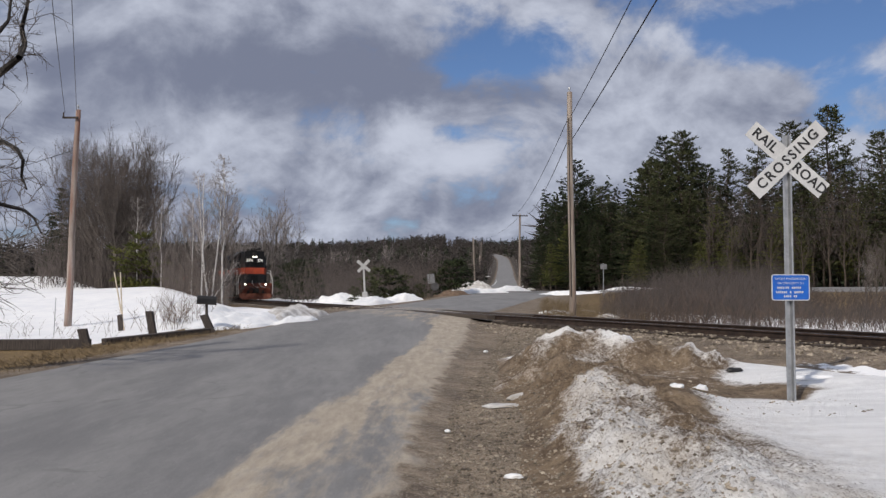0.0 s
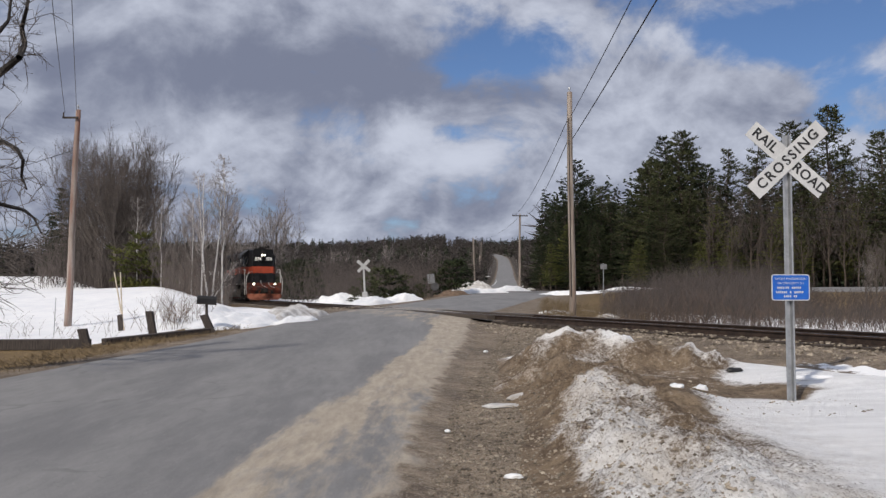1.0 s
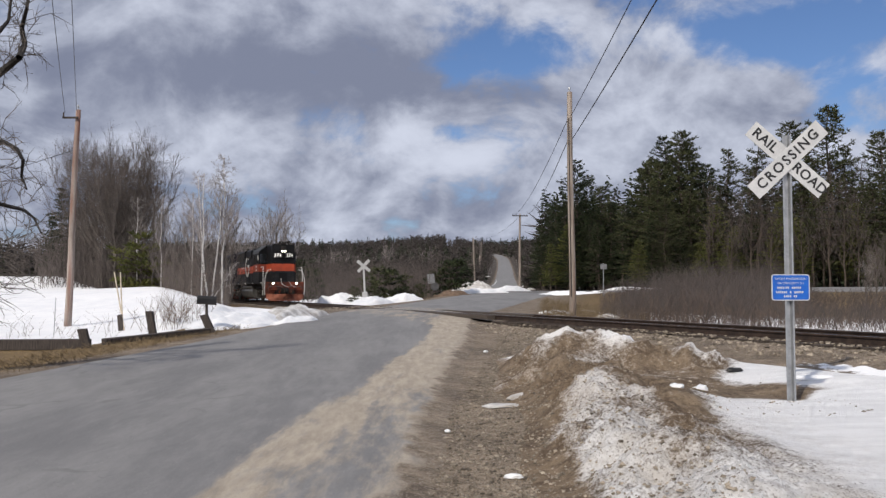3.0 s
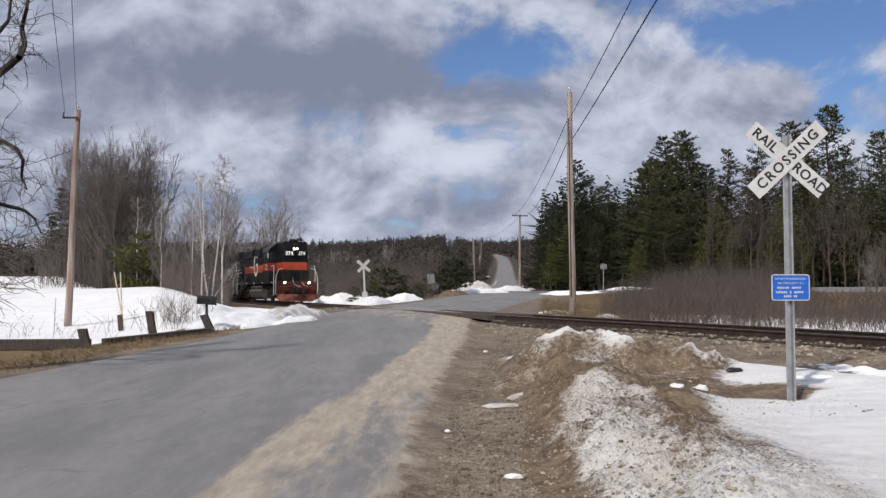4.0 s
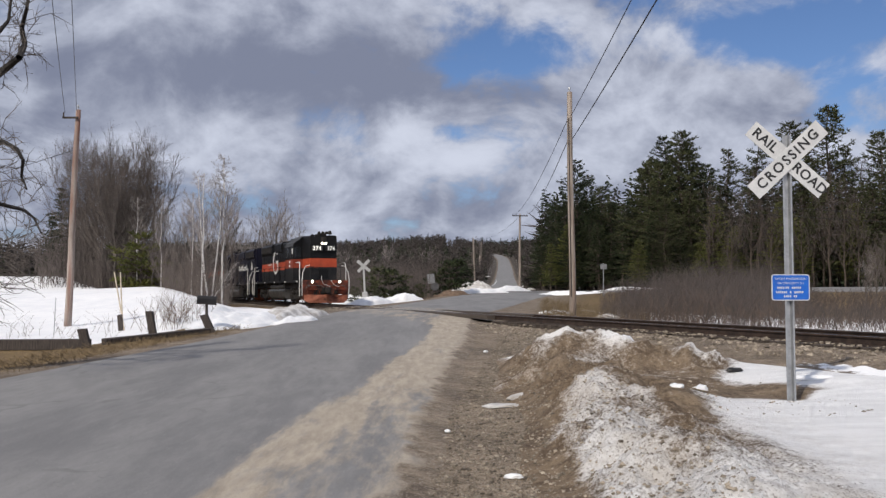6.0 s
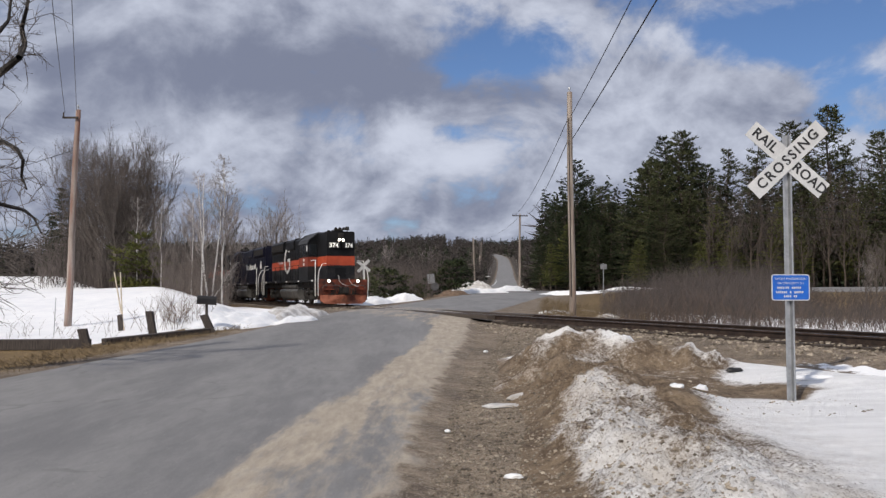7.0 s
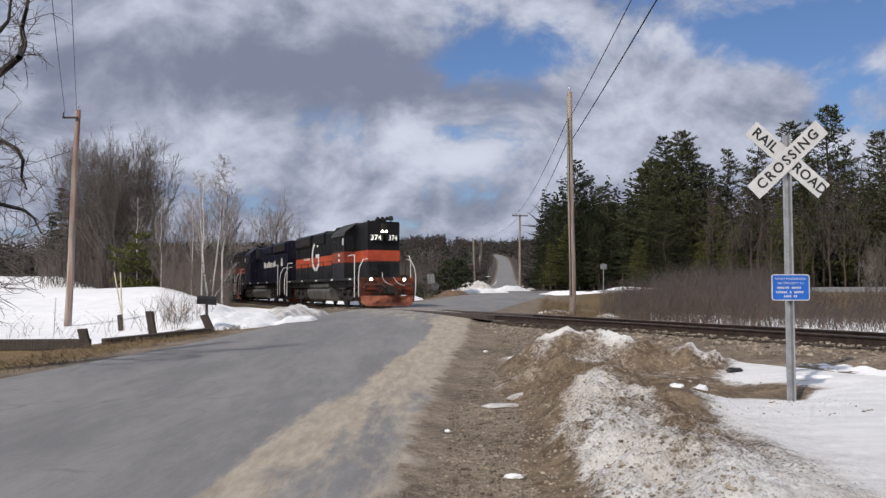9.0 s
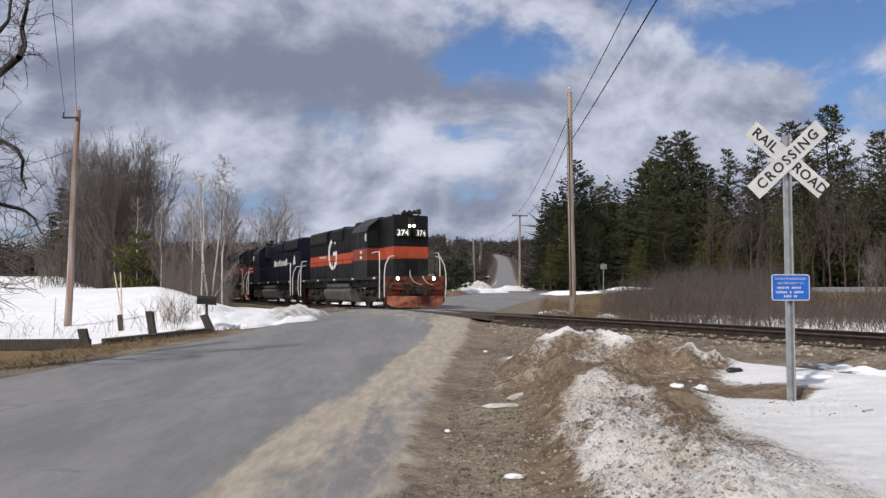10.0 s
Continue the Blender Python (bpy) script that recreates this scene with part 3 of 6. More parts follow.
def scatter(name, n, pick, size, material, label, category, seed, flat=0.6):
    """Loose angular stones, joined: an octahedron each, turned and squashed."""
    r = random.Random(seed)
    V, F = [], []
    base = [(1, 0, 0), (-1, 0, 0), (0, 1, 0), (0, -1, 0), (0, 0, 1), (0, 0, -1)]
    tri = [(0, 2, 4), (2, 1, 4), (1, 3, 4), (3, 0, 4), (2, 0, 5), (1, 2, 5), (3, 1, 5), (0, 3, 5)]
    for _ in range(n):
        x, y, z = pick(r)
        k = r.uniform(*size) * (0.5 + r.random() ** 2)
        q = Euler((r.uniform(0, 6), r.uniform(0, 6), r.uniform(0, 6))).to_matrix()
        o = len(V)
        for b in base:
            p = q @ (Vector(b) * k * r.uniform(0.6, 1.2))
            V.append((x + p.x, y + p.y, z + p.z * flat + k * 0.15))
        F += [tuple(i + o for i in t) for t in tri]
    return tagged(part_mesh(name, mesh_of(name, V, F), material), label, category, kind="stuff")


def on_ballast(r):
    s, q = r.uniform(-48, 12) , r.choice((-1, 1)) * r.uniform(0.0, 2.9)
    if -9.5 < s < 6.6:
        s = r.uniform(-40, -9.5)
    x, y = along(s, q)
    return x, y, hgt_fast(x, y) + (0.05 if abs(q) < 1.3 else 0.0)


class Table:
    """Ground heights and road distances on a grid, for quick reading."""

    def __init__(self, x0, x1, y0, y1, d, height=land):
        self.x0, self.y0, self.d = x0, y0, d
        X, Y = np.meshgrid(np.arange(x0, x1, d), np.arange(y0, y1, d))
        self.z, self.ny, self.nx = height(X, Y), *X.shape

    def covers(self, x, y):
        return self.x0 <= x < self.x0 + (self.nx - 1) * self.d and self.y0 <= y < self.y0 + (self.ny - 1) * self.d

    def at(self, x, y):
        i, j = (x - self.x0) / self.d, (y - self.y0) / self.d
        a, b = min(int(i), self.nx - 2), min(int(j), self.ny - 2)
        u, v, z = i - a, j - b, self.z
        return float((z[b, a] * (1 - u) + z[b, a + 1] * u) * (1 - v) + (z[b + 1, a] * (1 - u) + z[b + 1, a + 1] * u) * v)


NEAR_TABLE, MID_TABLE = Table(-14, 26, 1, 60, 0.25), Table(-130, 130, 0, 262, 1.0)


def hgt_fast(x, y):
    """Ground height by a table where there is one."""
    for tab in (NEAR_TABLE, MID_TABLE):
        if tab.covers(x, y):
            return tab.at(x, y)
    return hgt(x, y)


scatter("ballast", 9000, on_ballast, (0.03, 0.07), "stone", "brown and grey crushed stone along the track", "ballast", 3)


def on_shoulder(r):
    y = 2.6 + 22 * r.random() ** 1.5
    x = -2.2 + 0.10 * y + r.uniform(1.0, 3.0) + 0.02 * y
    return x, y, hgt_fast(x, y)


scatter("gravel", 20000, on_shoulder, (0.007, 0.030), "stone", "loose gravel on the road shoulder", "gravel", 4)


# ---- ploughed bank beside the road ----
def toe(Y):
    return np.interp(Y, [2, 5.9, 9.5, 13, 16, 19], [0.62, 0.78, 1.15, 1.05, 1.2, 1.4]) + 0.10 * np.sin(Y * 1.3)


MOUNDS = [(2.45, 15.2, 0.75, 0.7, 0.50), (3.25, 14.6, 0.55, 0.6, 0.42), (1.7, 15.6, 0.55, 0.7, 0.28), (4.15, 14.2, 0.55, 0.6, 0.34), (1.75, 12.6, 0.6, 0.8, 0.16),
          (1.75, 10.4, 0.55, 0.9, 0.16), (1.45, 7.4, 0.45, 1.2, 0.06), (2.6, 12.2, 0.8, 0.7, 0.12), (1.45, 17.4, 0.4, 1.0, 0.18)]


def bank_raw(X, Y):
    s, q = sq(X, Y)
    d = X - toe(Y)
    ramp = step(-0.1, 0.75, d + 0.40 * fbm(X * 1.3, Y * 1.3, 4, 0.6))
    h = ramp * (0.36 - 0.27 * step(0.7, 2.6, d)) * (1 - step(14.3, 17.5, Y + 0.15 * X))
    for x, y, rx, ry, k in MOUNDS:
        h = h + k * np.exp(-((X - x) / rx) ** 2 - ((Y - y) / ry) ** 2)
    # the saddle between the two heaps, and a hollow at the sign's foot
    h = h - 0.13 * np.exp(-((Y - 11.9 - 0.1 * X) / 0.55) ** 2) * step(1.2, 1.9, X) * (1 - step(4.0, 4.8, X))
    h = h - 0.22 * np.exp(-((X - 4.15) / 0.55) ** 2 - ((Y - 10.95) / 0.55) ** 2)
    rough = step(0.05, 0.3, h) * (1 - 0.93 * step(1.25, 2.3, d + 0.12 * np.sin(2 * Y)) * (1 - step(10.9, 12.2, Y)))
    ridge = 1 - 2 * np.abs(fbm(X * 2.1 + 3, Y * 2.1, 4, 0.6))
    h = h + rough * (0.20 * fbm(X * 1.5, Y * 1.5, 4, 0.55) + 0.12 * (ridge - 0.75) + 0.06 * fbm(X * 6, Y * 6, 4, 0.72))
    h = h + 0.015 * fbm(X * 0.5, Y * 2.0, 3)
    keep = step(-0.45, 0.0, d) * (1 - step(0.0, 1.2, 4.2 - q)) * (1 - step(16, 18.5, Y)) * step(-15, -11, Y)
    return np.maximum(h, 0) * keep + 0.03 * keep - 0.05 * (1 - keep)


def bank_height(X, Y):
    return land(X, Y) + bank_raw(X, Y)


def bank_cover(X, Y):
    h = bank_raw(X, Y)
    d = X - toe(Y)
    wander = 0.30 * fbm(X * 1.2, Y * 1.2, 3)
    open_snow = step(1.3, 2.2, d + wander + 0.02 * (Y - 6)) * (1 - step(10.6, 11.2, Y + 0.2 * np.sin(3 * X) - 0.5 * step(4.4, 5.0, X)))
    near = step(0.0, 0.28, d + 0.5 * wander) * (1 - step(9.6, 11.0, Y)) * (0.60 + 0.34 * fbm(X * 2.3, Y * 1.4, 3) - 0.12 * step(8.5, 10, Y))
    dirt_gap = np.exp(-((d - 1.25 - 0.06 * (Y - 6)) / 0.38) ** 2) * step(5.5, 8.5, Y) * (1 - step(10.8, 11.5, Y)) * 0.42
    cap = lambda x, y, rx, ry: np.exp(-((X - x) / rx) ** 2 - ((Y - y) / ry) ** 2)
    caps = np.clip(1.4 * cap(3.25, 14.9, 0.40, 0.36) + 1.3 * cap(2.35, 15.6, 0.45, 0.35) + 1.1 * cap(1.5, 17.4, 0.22, 0.9), 0, 1)
    crest = 0.27 * step(11.8, 13.0, Y) * (0.6 + 1.6 * np.maximum(fbm(X * 1.6, Y * 1.6, 2), -0.3)) + 1.1 * caps + 0.42 * cap(4.25, 14.3, 0.5, 0.5) + 0.45 * cap(2.4, 13.8, 0.5, 0.4) + 0.3 * cap(1.6, 14.4, 0.3, 0.5)
    far = 0.95 * step(4.4, 5.2, X + 0.3 * np.sin(2.1 * Y) + 0.35 * step(12, 13, Y)) * step(10.0, 11.2, Y)
    snow = np.maximum(np.maximum(open_snow * (0.85 + 0.4 * step(1.8, 2.6, d)) - 1.2 * dirt_gap, near - dirt_gap), np.maximum(crest, far))
    dirt = 1 - open_snow * (0.45 + 0.55 * step(1.9, 3.4, d)) - 0.85 * far - 0.9 * caps
    return np.stack([dirt, 0 * X, snow], -1)


snow_bank = tagged(sheet("snow_bank", axis((0.0, 8.0, 0.045), (8.0, 16.0, 0.2)), axis((-16, 1.5, 0.5), (1.5, 3.5, 0.1), (3.5, 18.5, 0.045)), bank_height, bank_cover, BANK),
                   "ploughed bank of dirty melting snow mixed with road grit", "snow bank", kind="structure")


BANK_TABLE = Table(-0.5, 6.5, 2.5, 18.0, 0.05, bank_height)


def on_bank(r):
    y = 3.2 + 12 * r.random() ** 1.3
    x = float(toe(y)) + (r.uniform(-0.35, 1.1) if r.random() < 0.75 or y < 9 else r.uniform(0, 3.6))
    return x, y, BANK_TABLE.at(x, y)


scatter("grit", 6500, on_bank, (0.006, 0.026), "stone", "clods and grit on the dirty snow bank", "grit", 8)


def snow_pile(cx, cy, rx, ry, h, turn, material, label, seed, name="snow_pile"):
    """A lumpy heap that runs out into the ground."""
    c, s_ = math.cos(turn), math.sin(turn)
    n = 46
    us = np.linspace(-1.25, 1.25, n)
    U, W = np.meshgrid(us, us)
    r = np.hypot(U, W) + 0.45 * fbm(U * 1.6 + seed, W * 1.6 - seed, 3)
    H = h * (1 - np.clip(r, 0, 1) ** 2.2) * (1 + 0.55 * fbm(U * 2.6 + seed * 3, W * 2.6, 4, 0.55)) - 0.06 * step(0.85, 1.05, r)
    X, Y = cx + c * U * rx - s_ * W * ry, cy + s_ * U * rx + c * W * ry
    Z = land(X, Y) + np.maximum(H, -0.06)
    V = np.stack([X, Y, Z], -1).reshape(-1, 3).tolist()
    keep = (H > -0.055).reshape(-1)
    F = []
    for j in range(n - 1):
        for i in range(n - 1):
            f = (j * n + i, j * n + i + 1, (j + 1) * n + i + 1, (j + 1) * n + i)
            if keep[list(f)].any():
                F.append(f)
    me = mesh_of(name, V, F)
    bm = bmesh.new()
    bm.from_mesh(me)
    bmesh.ops.delete(bm, geom=[v for v in bm.verts if not v.link_faces], context="VERTS")
    bm.to_mesh(me)
    bm.free()
    return tagged(part_mesh(name, me, material, smooth=True), label, "snow pile", "heaps of old snow", "stuff")


DIRTY = "heap of grey grit-stained snow at the roadside"
CLEAN = "low heap of white melting snow"
snow_pile(-6.9, 28.4, 3.0, 1.2, 0.34, 1.25, "snow_white", CLEAN, 1.3)
snow_pile(-5.7, 31.6, 2.6, 0.95, 0.44, 1.3, "snow_grey", DIRTY, 2.1)
snow_pile(-5.0, 28.9, 1.1, 0.35, 0.26, 0.9, "snow_white", CLEAN, 5.2)
snow_pile(-9.3, 33.0, 2.6, 1.6, 0.40, 1.2, "snow_white", CLEAN, 3.7)
snow_pile(-12.0, 40.0, 3.4, 2.0, 0.45, 2.0, "snow_white", CLEAN, 4.9)
snow_pile(-5.0, 62.0, 3.2, 1.5, 0.55, 1.1, "snow_white", CLEAN, 6.1)
snow_pile(-3.6, 70.0, 2.6, 1.6, 0.75, 0.6, "snow_white", CLEAN, 7.3)
snow_pile(-8.5, 72.0, 2.4, 1.6, 0.8, 0.3, "snow_white", CLEAN, 9.3)
snow_pile(0.9, 80.0, 1.7, 0.9, 0.45, 0.2, "old_soil", "small heap of brown soil beside the road", 8.8, "soil_heap")
snow_pile(3.8, 90.0, 3.4, 0.8, 0.55, 0.35, "snow_white", CLEAN, 10.1)
snow_pile(8.3, 104.0, 3.2, 0.9, 0.6, 0.6, "snow_white", CLEAN, 11.7)
snow_pile(4.9, 128.0, 2.8, 1.8, 1.3, 0.2, "snow_grey", DIRTY, 12.9)
snow_pile(6.3, 46.0, 0.9, 0.4, 0.14, 0.2, "snow_white", CLEAN, 13.4)
snow_pile(5.4, 40.0, 1.1, 0.35, 0.15, -0.2, "snow_white", CLEAN, 14.4)
snow_pile(12.0, 80.0, 3.2, 0.8, 0.35, -0.1, "snow_white", CLEAN, 15.4)
snow_pile(20.0, 90.0, 4.2, 0.8, 0.4, -0.3, "snow_white", CLEAN, 16.4)
snow_pile(7.6, 38.0, 1.2, 0.6, 0.3, 0.3, "snow_grey", DIRTY, 17.4)


for i_, (x_, y_, k_) in enumerate(((1.8, 118, 0.9), (2.6, 140, 1.1), (5.2, 165, 1.0), (9.0, 200, 1.2), (13.2, 128, 0.9), (16.6, 170, 0.9), (15.2, 290, 1.4))):
    snow_pile(x_, y_, 2.2, 0.8, 0.30 * k_, 1.4, "snow_grey", "bank of old snow along the hill road", 20.0 + 1.7 * i_)


# lumps of ice and litter on the shoulder
def lump(name, x, y, z, rx, ry, rz, turn, material, label, category, seed, group=""):
    bm = bmesh.new()
    bmesh.ops.create_icosphere(bm, subdivisions=3, radius=1.0)
    for v in bm.verts:
        k = 1 + 0.35 * noise.noise(v.co * 1.7 + Vector((seed, 0, 0))) + 0.12 * noise.noise(v.co * 5 + Vector((0, seed, 0)))
        v.co = Vector((v.co.x * rx * k, v.co.y * ry * k, v.co.z * rz * k))
    ob = part(name, bm, material, None, "", True)
    ob.matrix_basis = pose(x, y, z, 0, 0, turn)
    return tagged(ob, label, category, group)


lump("ice_slab", 0.78, 11.4, hgt(0.78, 11.4) + 0.012, 0.25, 0.16, 0.028, 20, "snow_grey", "grey slab of old ice lying on gravel", "ice", 2.0)
lump("ice_slab", 1.12, 12.1, hgt(1.12, 12.1) + 0.03, 0.10, 0.36, 0.05, -40, "snow_grey", "white crust of ice on the gravel bank", "ice", 4.0)
lump("snow_lump", 0.60, 7.3, hgt(0.60, 7.3) + 0.02, 0.085, 0.03, 0.025, -10, "snow_white", "small white scrap lying on gravel", "scrap", 6.0)
lump("snow_lump", 0.05, 9.5, hgt(0.05, 9.5) + 0.02, 0.03, 0.03, 0.02, 0, "snow_white", "tiny white scrap lying on gravel", "scrap", 7.0)
lump("ice_slab", 1.6, 17.6, BANK_TABLE.at(1.6, 17.6) + 0.015, 0.10, 0.60, 0.05, -35, "snow_white", "white crust of ice on the gravel bank", "ice", 5.0)
lump("snow_lump", 0.95, 19.0, hgt(0.95, 19.0) + 0.02, 0.05, 0.05, 0.03, 0, "snow_white", "tiny white scrap lying on gravel", "scrap", 8.0)


for x_, y_, a_, b_, c_, t_ in ((5.3, 12.2, 0.30, 0.12, 0.05, 8), (2.9, 10.6, 0.09, 0.07, 0.05, 0), (3.5, 11.6, 0.12, 0.08, 0.06, 30)):
    lump("ice_slab", x_, y_, BANK_TABLE.at(x_, y_) + c_ * 0.05, a_, b_, c_, t_, "snow_white", "white crust of frozen snow on the dirty bank", "ice", 3 * x_ + y_)
lump("tar_lump", 4.55, 13.3, BANK_TABLE.at(4.55, 13.3) + 0.03, 0.16, 0.06, 0.04, 20, "black_paint", "black scrap of rubber on dirty snow", "scrap", 9.1)


# ---- crossing signs ----
def blade(bm_, length, wide):
    box(bm_, -length / 2, length / 2, -0.0025, 0.0025, -wide / 2, wide / 2)
    return bm_


def crossbuck(name, base, height, post, words, label, post_mat, scale=1.0):
    t = thing(name, label, "railroad sign", base)
    bm = bmesh.new()
    if post == "channel":
        prism(bm, [(-0.057, -0.02), (-0.036, -0.02), (-0.022, 0.03), (0.022, 0.03), (0.036, -0.02), (0.057, -0.02), (0.057, -0.012), (0.042, -0.012), (0.028, 0.038), (-0.028, 0.038), (-0.042, -0.012), (-0.057, -0.012)], -0.5, height + 0.32, "z")
    else:
        box(bm, -0.07, 0.07, -0.07, 0.07, -0.3, height + 0.1, 0.01)
    part("post", bm, post_mat, t)
    for turn, dy, lines in ((-41.5, -0.03 if post == "channel" else -0.078, (("RAIL", -0.37), ("ROAD", 0.37))), (43.5, -0.045 if post == "channel" else -0.094, (("CROSSING", 0.0),))):
        bm = bmesh.new()
        blade(bm, 1.22, 0.229)
        b = part("blade", bm, "sign_white" if words else "sign_pale", t)
        b.matrix_basis = pose(0, dy, height, 0, -turn, 0)
        if words:
            for text, off in lines:
                letters("lettering", text, 0.178, "sign_black", b, pose(off, -0.004, 0, 90, 0, 0), 0.001, 1.27 if text == "CROSSING" else 1.05, 0.004)
    if words:
        for z in (height + 0.05, height - 0.05):
            bm = bmesh.new()
            rod(bm, (0, -0.058, z), (0, -0.045, z), 0.012, n=8)
            part("bolt", bm, "galvanised", t)
    return t


near_sign = crossbuck("crossing_sign", pose(4.37, 10.72, -0.56, 0, 0, 0), 3.06, "channel", True, "white railroad crossing crossbuck on a galvanised channel post", "galvanised")
# blue emergency notice on the same post
notice_w, notice_h = 0.24, 0.165


def rounded(w, h, r):
    """Outline of a plate with rounded corners."""
    out = []
    for cx, cz, a0 in ((w - r, h - r, 0), (r - w, h - r, 90), (r - w, r - h, 180), (w - r, r - h, 270)):
        out += [(cx + r * math.cos(radians(a0 + 18 * k)), cz + r * math.sin(radians(a0 + 18 * k))) for k in range(6)]
    return out


bm = bmesh.new()
prism(bm, rounded(notice_w, notice_h, 0.035), -0.003, 0.003, "y")
notice = part("notice", bm, "sign_white", near_sign, "blue emergency notice with a white border")
notice.matrix_basis = pose(0.01, -0.028, 1.44)
bm = bmesh.new()
prism(bm, rounded(notice_w - 0.012, notice_h - 0.012, 0.026), -0.0055, -0.0035, "y")
part("notice_face", bm, "sign_blue", notice)
# small print: two lines that can be read, the rest as bars
for text, z in (("REPORT MALFUNCTION", 0.108), ("OR EMERGENCY TO", 0.052)):
    letters("lettering", text, 0.036, "sign_white", notice, pose(0, -0.0065, z, 90, 0, 0), 0.0005)
bm = bmesh.new()
for z, words_ in ((-0.004, ((-0.12, 0.05), (-0.03, 0.035), (0.075, 0.06))), (-0.060, ((-0.11, 0.075), (0.01, 0.02), (0.11, 0.065))), (-0.112, ((-0.035, 0.05), (0.065, 0.03)))):
    for x_, w in words_:
        for k in range(int(w / 0.012)):
            box(bm, x_ - w + k * 0.024, x_ - w + k * 0.024 + 0.016, -0.0072, -0.006, z - 0.013, z + 0.013)
tagged(part("print_bars", bm, "sign_white", notice), kind="stuff")

far_sign = crossbuck("crossing_sign", pose(-5.85, 64, hgt(-5.85, 64), 0, -3, 8), 2.95, "square", False, "weathered pale crossbuck seen from its back", "sign_pale")
bm = bmesh.new()
box(bm, -0.2, 0.2, -0.09, -0.08, 0.55, 1.0)
part("small_notice", bm, "sign_pale", far_sign)


def road_sign(x, y, kind, label):
    t = thing("road_sign", label, "road sign", pose(x, y, hgt(x, y), 0, 0, 10))
    bm = bmesh.new()
    if kind == "square":
        box(bm, -0.04, 0.04, 0, 0.06, -0.3, 2.2)
        part("post", bm, "old_post", t)
        bm = bmesh.new()
        box(bm, -0.34, 0.34, -0.02, -0.005, 1.30, 2.20, 0, pose(0, 0, 0, 0, -6, 0))
        part("panel", bm, "sign_back", t)
        bm = bmesh.new()
        prism(bm, [(0.40 * math.cos(math.pi / 8 + k * math.pi / 4), 1.0 + 0.40 * math.sin(math.pi / 8 + k * math.pi / 4)) for k in range(8)], -0.05, -0.035, "y")
        o = part("octagon_panel", bm, "sign_dark", t, "dark grey back of an eight-sided sign")
        o.matrix_basis = pose(0.18, 0, 0)
    else:
        rod(bm, (0, 0, -0.3), (0, 0, 2.9), 0.04)
        part("post", bm, "galvanised", t)
        bm = bmesh.new()
        box(bm, -0.3, 0.3, -0.05, -0.04, 2.35, 2.8)
        part("panel", bm, "sign_back", t)
    return t


road_sign(-0.95, 80, "square", "backs of two grey road signs on one post")
road_sign(14.0, 74, "tall", "small grey sign on a thin metal post")


# ---- poles and wires ----
def pole(name_label, x, y, z0, x1, y1, z1, r0, r1, arm=None, wood="pole_wood"):
    t = thing("utility_pole", name_label, "utility pole", group="utility poles")
    bm = bmesh.new()
    n = 14
    pts, rad = [], []
    for i in range(9):
        k = i / 8
        pts.append((x + (x1 - x) * k + 0.02 * math.sin(7 * k), y + (y1 - y) * k, z0 - 0.4 + (z1 - z0 + 0.4) * k))
        rad.append(r0 + (r1 - r0) * k)
    tube(bm, pts, rad, n)
    part("shaft", bm, wood, t, "", True)
    if arm:
        bm = bmesh.new()
        box(bm, -arm, arm, -0.06, 0.06, -0.06, 0.06)
        for k in (-0.95, -0.5, 0.5, 0.95):
            rod(bm, (k * arm, 0, 0.05), (k * arm, 0, 0.22), 0.04, 0.03, 8)
        a = part("crossarm", bm, "old_post", t)
        a.matrix_basis = pose(x1, y1 - 0.15, z1 - 0.25, 0, 0, 15)
    else:
        bm = bmesh.new()
        rod(bm, (x1, y1, z1 - 0.02), (x1, y1, z1 + 0.16), 0.03, 0.02, 8)
        rod(bm, (x1, y1, z1 + 0.12), (x1, y1, z1 + 0.22), 0.055, 0.035, 8)
        part("insulator", bm, "galvanised", t)
    return t


p1 = pole("tall pale wooden pole with reddish stains standing in snow", -15.6, 35.3, hgt(-15.6, 35.3), -15.38, 35.4, 8.45, 0.155, 0.10, None, "pole_stained")
bm = bmesh.new()
box(bm, -15.95, -15.3, 35.2, 35.26, 8.05, 8.13)
rod(bm, (-15.9, 35.2, 8.1), (-15.9, 35.2, 8.3), 0.04, 0.03)
part("bracket", bm, "old_post", p1)
p2 = pole("tall pale wooden pole beside the track", 5.5, 36.0, hgt(5.5, 36.0), 5.42, 36.0, 9.35, 0.15, 0.11)
bm = bmesh.new()
rod(bm, (5.42, 35.83, 0.6), (5.36, 35.87, 8.2), 0.02, 0.02, 6)
part("ground_wire", bm, "old_post", p2)
p3 = pole("brown wooden pole with a crossarm", 10.1, 112, hgt(10.1, 112), 10.2, 112, 11.0, 0.17, 0.12, 1.05)
pole("distant grey wooden pole", 6.3, 168, hgt(6.3, 168), 6.0, 168, 11.2, 0.2, 0.14)
pole("distant grey wooden pole", 9.8, 226, hgt(9.8, 226), 9.8, 226, 10.2, 0.2, 0.14)
pole("distant grey wooden pole", 13.5, 300, hgt(13.5, 300), 13.5, 300, 18.0, 0.22, 0.15)
pole("wooden pole behind the viewer", 3.2, -8, hgt(3.2, -8), 3.2, -8, 9.2, 0.16, 0.12)


def wire(a, b, sag, r=0.014, label="black overhead wire between poles"):
    a, b = Vector(a), Vector(b)
    pts = []
    for i in range(25):
        k = i / 24
        p = a.lerp(b, k)
        p.z -= 4 * sag * k * (1 - k)
        pts.append(p)
    bm = bmesh.new()
    tube(bm, pts, r, 5)
    return tagged(part("overhead_wire", bm, "wire", None), label, "cable", "overhead wires")


